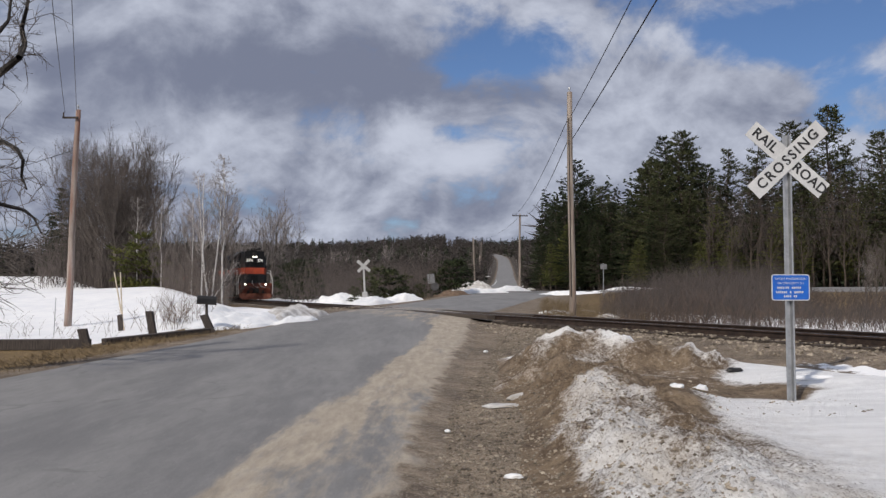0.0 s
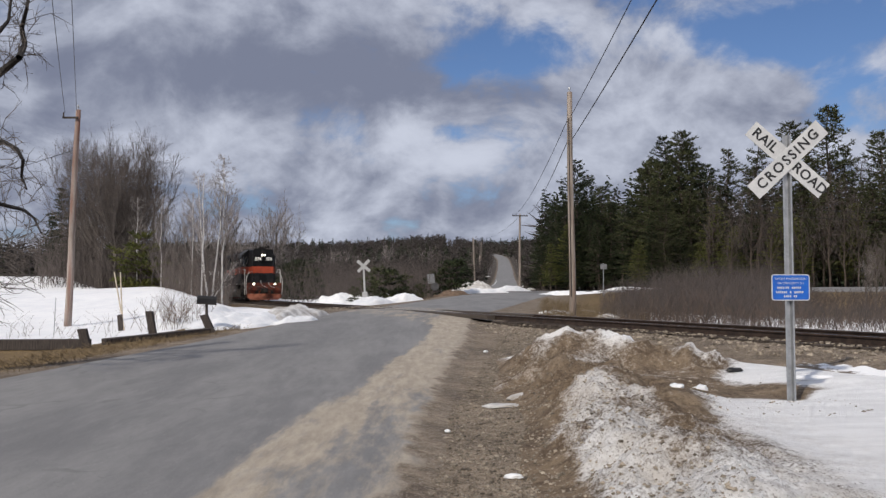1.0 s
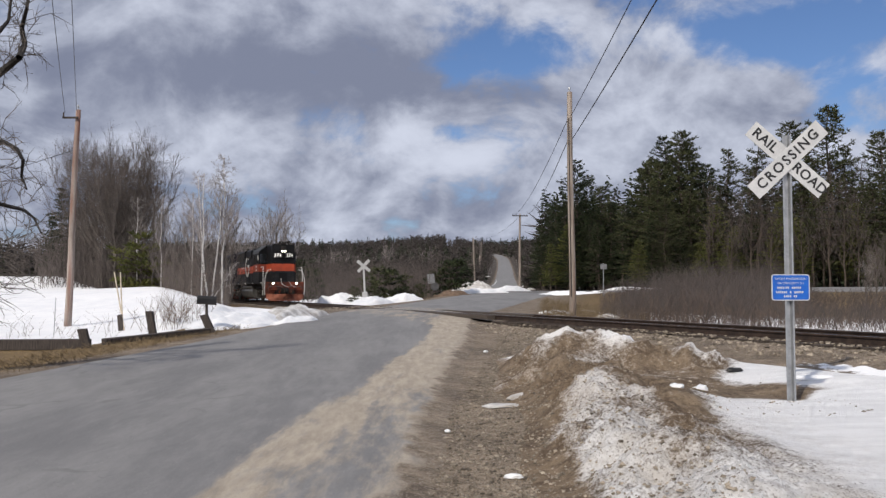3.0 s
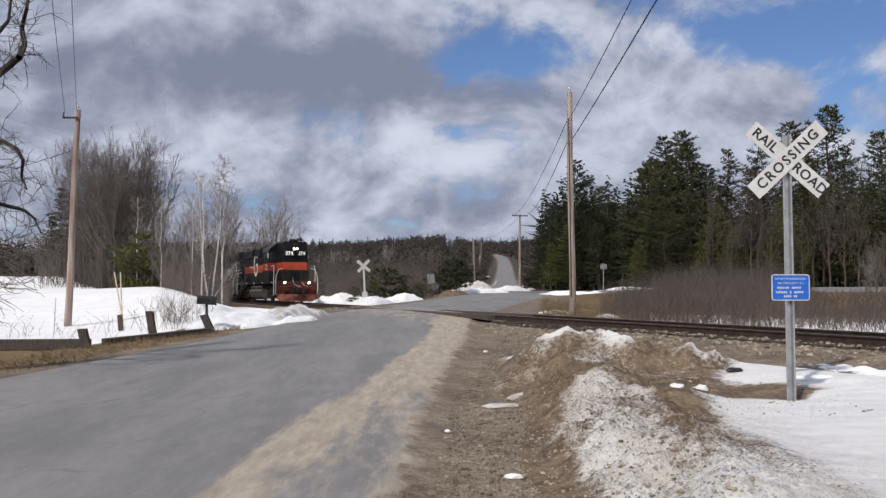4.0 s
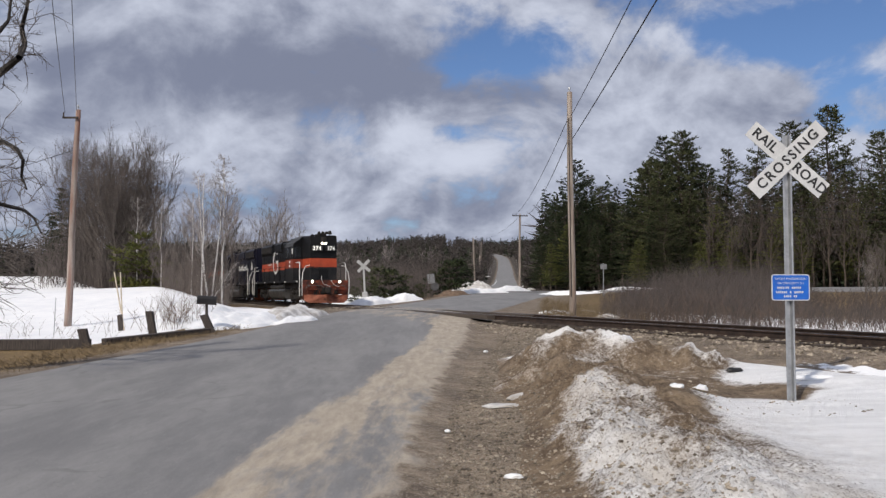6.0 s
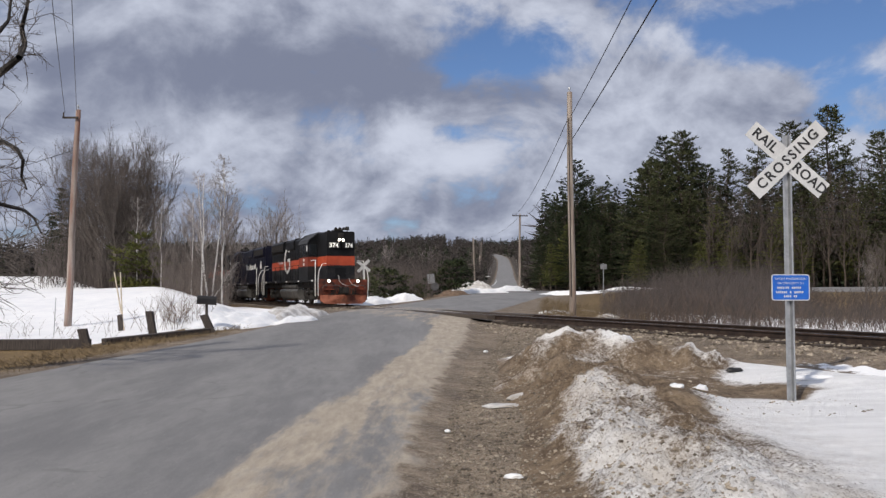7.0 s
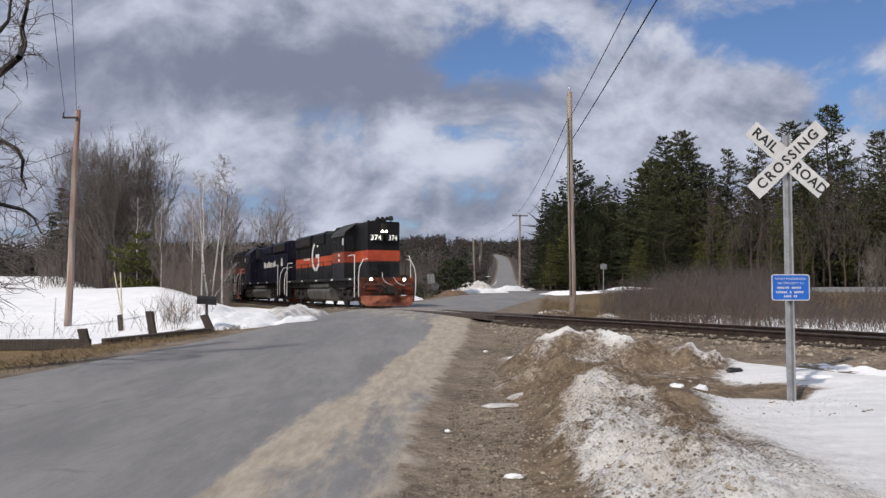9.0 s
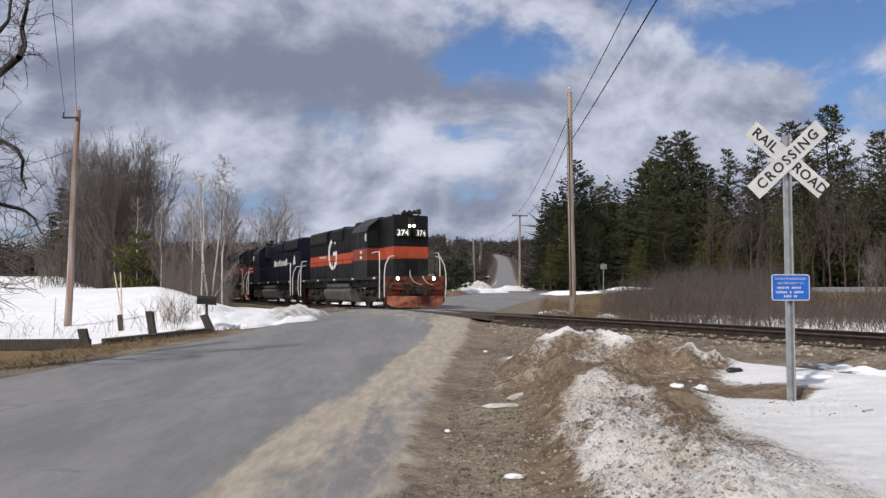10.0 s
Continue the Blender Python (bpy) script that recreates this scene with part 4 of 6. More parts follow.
wire((5.5, 36, 8.35), (3.25, -8, 8.5), 0.30)
wire((5.55, 36, 7.35), (3.35, -8, 7.5), 0.25, 0.018)
wire((5.4, 36, 8.3), (9.3, 112, 10.9), 0.9)
wire((5.4, 36, 7.4), (11.0, 112, 10.9), 0.8, 0.018)
wire((-15.85, 35.2, 8.3), (2.4, -8, 8.9), 0.30, 0.010)
wire((-15.4, 35.3, 8.4), (2.9, -8, 9.0), 0.30, 0.010)
wire((-15.45, 35.3, 6.75), (-34, 45, 5.6), 0.55, 0.014)
wire((10.1, 112, 10.6), (6.0, 168, 11.0), 1.0)
wire((22, 72, 8.5), (75, 66, 7.6), 1.2, 0.02)
wire((22, 72, 7.8), (75, 66, 6.9), 1.2, 0.02)


# ---- fence posts, timber and mailbox by the snow field ----
def post(x, y, w, h, lean, turn, label):
    bm = bmesh.new()
    box(bm, -w / 2, w / 2, -w * 0.4, w * 0.4, -0.4, h, 0.012)
    for v in bm.verts:
        if v.co.z > h * 0.5:
            v.co.z += 0.03 * math.sin(v.co.x * 40)
    ob = part("guard_post", bm, "old_post")
    ob.matrix_basis = pose(x, y, hgt(x, y) - 0.02, 0, lean, turn)
    return tagged(ob, label, "wooden post", "old guard posts")


GP = "dark weathered square timber post leaning in the verge"
post(-8.95, 21.4, 0.21, 0.52, -14, 5, GP)
post(-11.55, 30.5, 0.16, 0.60, -5, 8, GP)
post(-8.85, 26.0, 0.21, 0.80, -10, 0, GP)
post(-6.85, 25.2, 0.21, 0.60, -24, 0, GP)
post(-12.15, 22.2, 0.25, 0.25, 4, 0, GP)


def beam(x0, y0, x1, y1, label, lift=0.12):
    a, b = Vector((x0, y0, hgt(x0, y0) + lift)), Vector((x1, y1, hgt(x1, y1) + lift))
    bm = bmesh.new()
    n = (b - a).length
    box(bm, -n / 2, n / 2, -0.12, 0.12, -0.14, 0.14, 0.02)
    for v in bm.verts:
        v.co.z += 0.01 * math.sin(v.co.x * 3)
    ob = part("guard_timber", bm, "old_post")
    ob.matrix_basis = Matrix.Translation((a + b) / 2) @ (b - a).to_track_quat("X", "Z").to_matrix().to_4x4()
    return tagged(ob, label, "timber beam")


beam(-17.5, 23.0, -9.1, 21.9, "long dark guard timber along the verge", 0.07)
beam(-8.8, 22.1, -6.9, 25.0, "dark timber half sunk in dead grass", 0.02)

mailbox = thing("mailbox", "black roadside mailbox on a thin leaning post", "mailbox", pose(-7.22, 26.0, hgt(-7.22, 26.0), 0, 0, 14))
bm = bmesh.new()
rod(bm, (0.02, 0, -0.3), (-0.02, 0, 0.85), 0.045, 0.04, 8)
part("post", bm, "old_post", mailbox)
bm = bmesh.new()
prism(bm, [(-0.10, 0)] + [(0.10 * math.cos(a), 0.13 + 0.10 * math.sin(a)) for a in [math.pi - k * math.pi / 10 for k in range(11)]] + [(0.10, 0)], -0.29, 0.29, "x")
b = part("box", bm, "black_paint", mailbox)
b.matrix_basis = pose(-0.02, 0, 0.85, 0, 4, 0)
bm = bmesh.new()
box(bm, -0.3, 0.3, -0.12, 0.12, -0.03, 0.0)
b = part("board", bm, "old_post", mailbox)
b.matrix_basis = pose(-0.02, 0, 0.848, 0, 4, 0)
for dx in (0.0, 0.22):
    bm = bmesh.new()
    z = hgt(-11.6, 31)
    rod(bm, (-11.6 - dx * 0.3, 31, z - 0.1), (-12.02 + dx, 31, 1.52), 0.03, 0.022, 6)
    tagged(part("marker_stake", bm, "fresh_stick"), "thin pale wooden marker stake leaning in snow", "stake", "marker stakes")
bm = bmesh.new()
z = hgt(-13.5, 29.5)
rod(bm, (-13.5, 29.5, z - 0.1), (-13.45, 29.5, z + 1.3), 0.012, 0.01, 6)
tagged(part("marker_stake", bm, "sign_back"), "thin grey rod standing in snow", "stake", "marker stakes")

# ---- train ----
surf("loco_black", (0.005, 0.005, 0.0055), (0.011, 0.011, 0.012), 1.6, 0.5, bump=0.05, dirt=(0.026, 0.022, 0.019), dirt_amount=0.25, spec=0.22)
surf("loco_roof", (0.030, 0.031, 0.033), (0.055, 0.056, 0.058), 1.6, 0.6, bump=0.05, spec=0.25)
surf("loco_grey", (0.010, 0.0105, 0.0115), (0.021, 0.021, 0.023), 1.6, 0.55, bump=0.05, spec=0.25, dirt=(0.055, 0.046, 0.038), dirt_amount=0.3)
surf("loco_orange", (0.34, 0.050, 0.020), (0.48, 0.080, 0.030), 2.0, 0.45, bump=0.04, dirt=(0.14, 0.06, 0.035), dirt_amount=0.2)
surf("dull_orange", (0.17, 0.030, 0.015), (0.26, 0.05, 0.024), 2.0, 0.55, bump=0.04, dirt=(0.10, 0.05, 0.035), dirt_amount=0.35)
surf("pilot_red", (0.045, 0.014, 0.009), (0.24, 0.050, 0.020), 3.2, 0.6, bump=0.2, dirt=(0.016, 0.012, 0.010), dirt_amount=0.7)
surf("plow_red", (0.20, 0.055, 0.028), (0.42, 0.15, 0.085), 3.0, 0.6, bump=0.1, dirt=(0.06, 0.03, 0.022), dirt_amount=0.6)
surf("navy", (0.004, 0.004, 0.010), (0.007, 0.007, 0.019), 1.6, 0.5, bump=0.04, dirt=(0.03, 0.027, 0.03), dirt_amount=0.25, spec=0.22)
surf("loco_white", (0.60, 0.60, 0.58), (0.74, 0.73, 0.70), 5, 0.5, bump=0.02, dirt=(0.35, 0.30, 0.26), dirt_amount=0.2)
surf("grime", (0.009, 0.008, 0.007), (0.030, 0.025, 0.021), 4, 0.75, bump=0.25)
surf("tank_grey", (0.06, 0.058, 0.056), (0.14, 0.136, 0.13), 2.2, 0.5, metal=0.2, bump=0.1, dirt=(0.05, 0.04, 0.032), dirt_amount=0.35)
surf("dark_glass", (0.010, 0.012, 0.014), (0.016, 0.018, 0.02), 4, 0.08, bump=0, spec=0.8)
surf("wheel_steel", (0.05, 0.042, 0.036), (0.13, 0.115, 0.10), 6, 0.55, metal=0.7, bump=0.15)
glow("lamp_white", (1.0, 0.90, 0.74), 6.0)
glow("board_glow", (1.0, 0.95, 0.85), 0.35)

SPEED, GAIN = 3.8647, 0.001
UNIT = 18.03
WHEELSETS = []


def travel(t):
    """Metres that the leading coupler is still short of its place at the end."""
    u = 10.0 - t
    return SPEED * u + GAIN * u * u


def hood_outline(w, z0, z1, r=0.16, n=5):
    """Cross-section with rounded top edges."""
    o = [(-w, z0)]
    for k in range(n + 1):
        a = math.pi - k * math.pi / 2 / n
        o.append((-w + r + r * math.cos(a), z1 - r + r * math.sin(a)))
    for k in range(n + 1):
        a = math.pi / 2 - k * math.pi / 2 / n
        o.append((w - r + r * math.cos(a), z1 - r + r * math.sin(a)))
    return o + [(w, z0)]


def wheelset_mesh():
    bm = bmesh.new()
    rod(bm, (-0.95, 0, 0), (0.95, 0, 0), 0.09, n=12)
    for s in (-1, 1):
        x = s * 0.7525
        prof = [(x - s * 0.045, 0.53), (x - s * 0.015, 0.508), (x + s * 0.07, 0.500), (x + s * 0.07, 0.43), (x + s * 0.03, 0.40), (x + s * 0.03, 0.2), (x + s * 0.07, 0.16)]
        n = 28
        rings = [[bm.verts.new((px, pr * math.cos(2 * math.pi * k / n), pr * math.sin(2 * math.pi * k / n))) for k in range(n)] for px, pr in prof]
        for a, b in zip(rings, rings[1:]):
            for k in range(n):
                bm.faces.new((a[k], a[(k + 1) % n], b[(k + 1) % n], b[k]))
        bm.faces.new(rings[0])
        bm.faces.new(rings[-1])
    bmesh.ops.recalc_face_normals(bm, faces=bm.faces)
    me = bpy.data.meshes.new("wheelset")
    bm.to_mesh(me)
    bm.free()
    me.materials.append(MATS["wheel_steel"])
    return me


WHEEL = wheelset_mesh()


def bogie(parent, y):
    """A two-axle truck: side frames with boxes, springs and brake gear, and its wheelsets."""
    bm = bmesh.new()
    for s in (-1, 1):
        x0, x1 = s * 0.98, s * 1.12
        a, b = min(x0, x1), max(x0, x1)
        prism(bm, [(-1.95, 0.62), (-1.75, 0.78), (-0.95, 0.78), (-0.62, 0.55), (0.62, 0.55), (0.95, 0.78), (1.75, 0.78), (1.95, 0.62), (1.85, 0.48), (1.0, 0.5), (0.7, 0.32), (-0.7, 0.32), (-1.0, 0.5), (-1.85, 0.48)], a, b, "x")
        for wy in (-1.37, 1.37):
            box(bm, a - 0.03, b + 0.03, wy - 0.17, wy + 0.17, 0.32, 0.70, 0.02)
            rod(bm, (s * 1.1, wy, 0.508), (s * 1.2, wy, 0.508), 0.12, 0.1, 12)
            rod(bm, (s * 1.05, wy - 0.32, 0.70), (s * 1.05, wy - 0.32, 0.95), 0.09, n=10)
            rod(bm, (s * 1.05, wy + 0.32, 0.70), (s * 1.05, wy + 0.32, 0.95), 0.09, n=10)
        for k in (-0.3, 0.0, 0.3):
            rod(bm, (s * 1.06, k, 0.36), (s * 1.06, k, 0.62), 0.10, n=10)
        rod(bm, (s * 1.16, -0.75, 0.72), (s * 1.16, -0.3, 0.78), 0.11, n=10)
        rod(bm, (s * 1.16, 0.75, 0.72), (s * 1.16, 0.3, 0.78), 0.11, n=10)
    box(bm, -1.0, 1.0, -0.35, 0.35, 0.55, 0.95, 0.03)
    t = part("truck", bm, "grime", parent, "black greasy two-axle truck")
    t.matrix_basis = pose(0, y, 0)
    for wy in (-1.37, 1.37):
        w = new("wheelset", WHEEL)
        w.parent = t
        w.matrix_basis = pose(0, wy, 0.508)
        WHEELSETS.append((w, wy))
    return t


def locomotive(label, upper, lower, band, high, number, turned, logo):
    """A four-axle hood diesel, 18 m over couplers. Local: y runs back from its leading coupler, z up from the rail."""
    L = UNIT
    t = thing("locomotive", label, "locomotive", group="coupled locomotives")
    flip = pose(0, L, 0, 0, 0, 180) if turned else Matrix.Identity(4)

    def add(name, bm, material, lab="", parent=None, smooth=False):
        bmesh.ops.transform(bm, matrix=flip @ Matrix.Diagonal((0.965, 1, 1, 1)), verts=bm.verts)
        return part(name, bm, material, parent or t, lab, smooth)

    def skins(name, material, parent, w, y0, y1, z0, z1, front=False, lab="", lift=0.005):
        """Paint panels on both sides of a hood and across its front, as thin skins."""
        for s in (-1, 1):
            b_ = bmesh.new()
            box(b_, min(s * w, s * (w + lift)), max(s * w, s * (w + lift)), y0, y1, z0, z1)
            add(name, b_, material, lab, parent)
        if front:
            b_ = bmesh.new()
            box(b_, -w - lift, w + lift, y0 - lift, y0, z0, z1)
            add(name, b_, material, lab, parent)

    # frame
    bm = bmesh.new()
    box(bm, -1.50, 1.50, 0.75, L - 0.75, 1.36, 1.50, 0.012)
    add("walkway", bm, lower)
    bm = bmesh.new()
    box(bm, -1.2, 1.2, 0.80, L - 0.80, 1.02, 1.355, 0.02)
    for s in (-1, 1):
        for k in range(9):
            y = 1.9 + k * (L - 3.8) / 8
            box(bm, s * 1.3 - 0.03, s * 1.3 + 0.03, y - 0.02, y + 0.02, 1.2, 1.36)
    add("sill", bm, "grime")
    # ends: plate, pilot with plough, coupler, hoses, steps
    for end in (0, 1):
        E = pose(0, L, 0, 0, 0, 180) if end else Matrix.Identity(4)

        def put(name, bm_, material, lab="", parent=None):
            bmesh.ops.transform(bm_, matrix=E, verts=bm_.verts)
            return add(name, bm_, material, lab, parent)
        bm = bmesh.new()
        prism(bm, [(-1.50, 1.50), (1.50, 1.50), (1.50, 1.05), (1.42, 0.62), (0.32, 0.62), (0.28, 0.95), (-0.28, 0.95), (-0.32, 0.62), (-1.42, 0.62), (-1.50, 1.05)], 0.74, 0.80, "y")
        put("pilot_plate", bm, "pilot_red" if not (end or turned) or band else "grime")
        if band or not end:
            bm = bmesh.new()
            for s in (-1, 1):
                v = [bm.verts.new(p) for p in ((0, 0.50, 0.60), (s * 1.44, 0.76, 0.60), (s * 1.42, 0.74, 0.26), (s * 1.16, 0.64, 0.08), (0, 0.40, 0.08))]
                bm.faces.new(v if s > 0 else v[::-1])
            r = bmesh.ops.solidify(bm, geom=bm.faces[:], thickness=0.03)
            put("plough", bm, "plow_red" if band else "grime", "faded red snow plough")
        bm = bmesh.new()
        rod(bm, (0, 0.8, 0.86), (0, 0.25, 0.86), 0.10, 0.11, 10)
        box(bm, -0.15, 0.16, 0.02, 0.30, 0.68, 1.04, 0.05)
        box(bm, -0.30, 0.30, 0.66, 0.74, 0.66, 1.06, 0.03)
        put("coupler", bm, "grime", "rusty knuckle coupler")
        for s in (-1, 1):
            bm = bmesh.new()
            tube(bm, [(s * 0.14, 0.62, 1.00), (s * 0.30, 0.66, 1.16), (s * 1.22, 0.66, 1.16), (s * 1.34, 0.64, 0.98)], 0.018, 6)
            for dx in (0.5, 1.1):
                box(bm, s * dx - 0.025, s * dx + 0.025, 0.66, 0.745, 1.12, 1.20)
            put("uncoupling_lever", bm, "tank_grey", "thin grey uncoupling lever")
            bm = bmesh.new()
            box(bm, min(s * 0.62, s * 1.30), max(s * 0.62, s * 1.30), 0.56, 0.74, 0.90, 0.93)
            tube(bm, [(s * 0.66, 0.72, 0.93), (s * 0.66, 0.60, 0.76), (s * 1.24, 0.60, 0.76), (s * 1.24, 0.72, 0.93)], 0.016, 6)
            put("foot_board", bm, "pilot_red")
            bm = bmesh.new()
            box(bm, min(s * 0.55, s * 0.80), max(s * 0.55, s * 0.80), 0.70, 0.745, 0.62, 0.88, 0.01)
            put("hose_bracket", bm, "grime")
            bm = bmesh.new()
            rod(bm, (s * 0.67, 0.745, 1.29), (s * 0.67, 0.64, 1.29), 0.055, 0.05, 10)
            put("jumper_socket", bm, "grime")
        for s in (-1, 1):
            for i, dx in enumerate((0.42, 0.56, 0.70)):
                bm = bmesh.new()
                tube(bm, [(s * dx, 0.73, 0.98), (s * dx, 0.62, 0.98), (s * dx, 0.58, 0.88), (s * (dx - 0.05), 0.60, 0.70), (s * (dx - 0.12), 0.62, 0.60)], 0.025, 6)
                put("hose", bm, "grime")
            bm = bmesh.new()
            tube(bm, [(s * 0.35, 0.74, 1.52), (s * 0.37, 0.64, 1.40), (s * 0.50, 0.60, 1.22), (s * 0.75, 0.62, 1.12), (s * 0.9, 0.66, 1.10)] if s > 0 else [(s * 0.30, 0.72, 1.75), (s * 0.32, 0.62, 1.5), (s * 0.2, 0.58, 1.28), (s * -0.1, 0.58, 1.14), (s * -0.25, 0.62, 1.12)], 0.014, 6)
            put("control_hose", bm, "loco_white", "pale jumper hose")
            # corner steps
            bm = bmesh.new()
            for k, z in enumerate((0.32, 0.66, 1.0)):
                box(bm, s * 1.38 - 0.14, s * 1.38 + 0.14, 0.86, 1.36, z, z + 0.03)
            box(bm, s * 1.26 - 0.01, s * 1.26 + 0.01, 0.84, 1.38, 0.3, 1.36)
            box(bm, s * 1.38 - 0.14, s * 1.38 + 0.14, 0.82, 0.85, 0.3, 1.36)
            put("step_well", bm, "pilot_red" if band and not end else lower)
            # tall grab rails beside the steps
            bm = bmesh.new()
            tube(bm, [(s * 1.53, 0.80, 0.55), (s * 1.56, 0.74, 1.0), (s * 1.56, 0.74, 1.55), (s * 1.50, 0.78, 2.0), (s * 1.30, 0.80, 2.38), (s * 1.05, 0.80, 2.42)], 0.026, 6)
            put("grab_rail", bm, "loco_white", "white painted grab rail")
            bm = bmesh.new()
            tube(bm, [(s * 1.55, 1.44, 0.50), (s * 1.55, 1.44, 1.5), (s * 1.55, 1.46, 2.3), (s * 1.52, 1.55, 2.62), (s * 1.50, 2.0, 2.64), (s * 1.50, 2.7, 2.62)], 0.026, 6)
            put("grab_rail", bm, "loco_white", "white painted grab rail")
        bm = bmesh.new()
        tube(bm, [(-1.0, 0.80, 2.35), (-0.99, 0.80, 1.52)], 0.018, 6)
        tube(bm, [(1.0, 0.80, 2.35), (0.99, 0.80, 1.52)], 0.018, 6)
        tube(bm, [(-1.0, 0.80, 2.34), (-0.3, 0.80, 2.3), (0.3, 0.80, 2.3), (1.0, 0.80, 2.34)], 0.018, 6)
        put("end_railing", bm, lower)
    # ditch lights at the leading end
    if number:
        for s in (-1, 1):
            bm = bmesh.new()
            rod(bm, (s * 0.905, 0.80, 1.40), (s * 0.905, 0.70, 1.40), 0.13, 0.14, 14)
            d = add("ditch_light", bm, "grime")
            bm = bmesh.new()
            rod(bm, (s * 0.905, 0.705, 1.40), (s * 0.905, 0.69, 1.40), 0.085, 0.08, 14)
            add("lens", bm, "lamp_white", "lit white lamp", d)
    # long hood
    bm = bmesh.new()
    prism(bm, hood_outline(0.88, 1.50, 4.26), 5.7, L - 1.25, "y")
    hood = add("long_hood", bm, upper, "", None)
    if band:
        skins("band", band, hood, 0.88, 5.8, L - 1.25, 2.31, 2.88, False, "orange paint band")
        skins("lower_panel", lower, hood, 0.88, 5.8, L - 1.25, 1.502, 2.306)
    for k in range(14):
        y = 6.15 + k * 0.74
        for s in (-1, 1):
            bm = bmesh.new()
            box(bm, min(s * 0.884, s * 0.905), max(s * 0.884, s * 0.905), y + 0.02, y + 0.70, 1.62, 2.27, 0.006)
            add("hood_door", bm, lower, "", hood)
            bm = bmesh.new()
            box(bm, min(s * 0.882, s * 0.902), max(s * 0.882, s * 0.902), y + 0.02, y + 0.70, 2.95, 3.55, 0.006)
            rod(bm, (s * 0.90, y + 0.12, 3.25), (s * 0.93, y + 0.12, 3.25), 0.025, n=6)
            add("hood_door", bm, upper, "", hood)
    # flared radiator at the far end, with grilles and fans
    bm = bmesh.new()
    prism(bm, [(-0.88, 3.45), (-1.02, 3.62), (-1.02, 4.16), (-0.9, 4.3), (0.9, 4.3), (1.02, 4.16), (1.02, 3.62), (0.88, 3.45)], L - 5.6, L - 1.6, "y")
    rad = add("radiator", bm, upper)
    for s in (-1, 1):
        bm = bmesh.new()
        for k in range(9):
            y = L - 5.4 + k * 0.41
            box(bm, s * 1.025 - 0.012, s * 1.025 + 0.012, y, y + 0.36, 3.68, 4.10)
        add("grille", bm, "grime", "", rad)
    for k, y in enumerate((L - 2.3, L - 3.6, L - 4.9)):
        bm = bmesh.new()
        rod(bm, (0, y, 4.28), (0, y, 4.37), 0.62, 0.60, 24)
        fan = add("roof_fan", bm, upper)
        bm = bmesh.new()
        for j in range(-4, 5):
            w = math.sqrt(max(0.01, 0.55 ** 2 - (j * 0.12) ** 2))
            box(bm, -w, w, y + j * 0.12 - 0.012, y + j * 0.12 + 0.012, 4.372, 4.39)
        add("guard", bm, "grime", "", fan)
    # dynamic brake blister, exhaust, filter housing behind the cab
    bm = bmesh.new()
    prism(bm, [(-0.88, 3.55), (-0.97, 3.66), (-0.97, 4.16), (-0.82, 4.31), (0.82, 4.31), (0.97, 4.16), (0.97, 3.66), (0.88, 3.55)], 9.4, 11.6, "y")
    blister = add("brake_housing", bm, upper)
    bm = bmesh.new()
    rod(bm, (0, 10.5, 4.30), (0, 10.5, 4.41), 0.6, 0.58, 24)
    add("roof_fan", bm, "grime", "", blister)
    bm = bmesh.new()
    box(bm, -0.35, 0.35, 8.3, 9.0, 4.24, 4.52, 0.04)
    add("exhaust_stack", bm, "grime")
    bm = bmesh.new()
    prism(bm, [(5.8, 3.30), (7.6, 3.30), (7.4, 3.6), (7.0, 4.20), (5.8, 4.31)], -1.05, 1.05, "x")
    add("filter_housing", bm, upper)
    for s in (-1, 1):
        bm = bmesh.new()
        box(bm, s * 1.06 - 0.008, s * 1.06 + 0.008, 6.0, 6.9, 3.45, 4.15)
        add("filter_screen", bm, "grime")
    # cab with sloping roof edges
    bm = bmesh.new()
    prism(bm, [(-1.50, 1.50), (-1.50, 3.72), (-1.38, 3.92), (-0.80, 4.36), (0.80, 4.36), (1.38, 3.92), (1.50, 3.72), (1.50, 1.50)], 3.42, 5.75, "y")
    cab = add("cab", bm, upper)
    bm = bmesh.new()
    prism(bm, [(-1.56, 3.70), (-1.46, 3.94), (-0.84, 4.40), (0.84, 4.40), (1.46, 3.94), (1.56, 3.70), (1.52, 3.70), (1.40, 3.92), (0.80, 4.362), (-0.80, 4.362), (-1.40, 3.92), (-1.52, 3.70)], 3.36, 5.80, "y")
    add("cab_roof", bm, "loco_roof" if band else lower, "", cab)
    if band:
        skins("band", "dull_orange", cab, 1.50, 3.42, 5.75, 2.31, 2.88, True, "dull orange paint band")
        skins("lower_panel", lower, cab, 1.50, 3.42, 5.75, 1.502, 2.306, True)
    for s in (-1, 1):
        for y0, y1 in ((3.75, 4.45), (4.75, 5.45)):
            bm = bmesh.new()
            box(bm, s * 1.503 - 0.004, s * 1.503 + 0.004, y0, y1, 2.98, 3.66, 0.002)
            w = add("side_window", bm, "dark_glass", "dark cab window", cab)
        bm = bmesh.new()
        tube(bm, [(s * 1.51, 3.68, 2.92), (s * 1.51, 5.52, 2.92), (s * 1.51, 5.52, 3.70), (s * 1.51, 3.68, 3.70), (s * 1.51, 3.68, 2.92)], 0.018, 5)
        add("window_frame", bm, lower, "", cab)
        bm = bmesh.new()
        box(bm, s * 1.53 - 0.02, s * 1.53 + 0.02, 3.52, 3.66, 3.22, 3.58, 0.01)
        add("side_mirror", bm, "loco_white", "small white flag plate", cab)
        bm = bmesh.new()
        box(bm, min(s * 0.95, s * 1.42), max(s * 0.95, s * 1.42), 3.408, 3.416, 2.98, 3.68, 0.002)
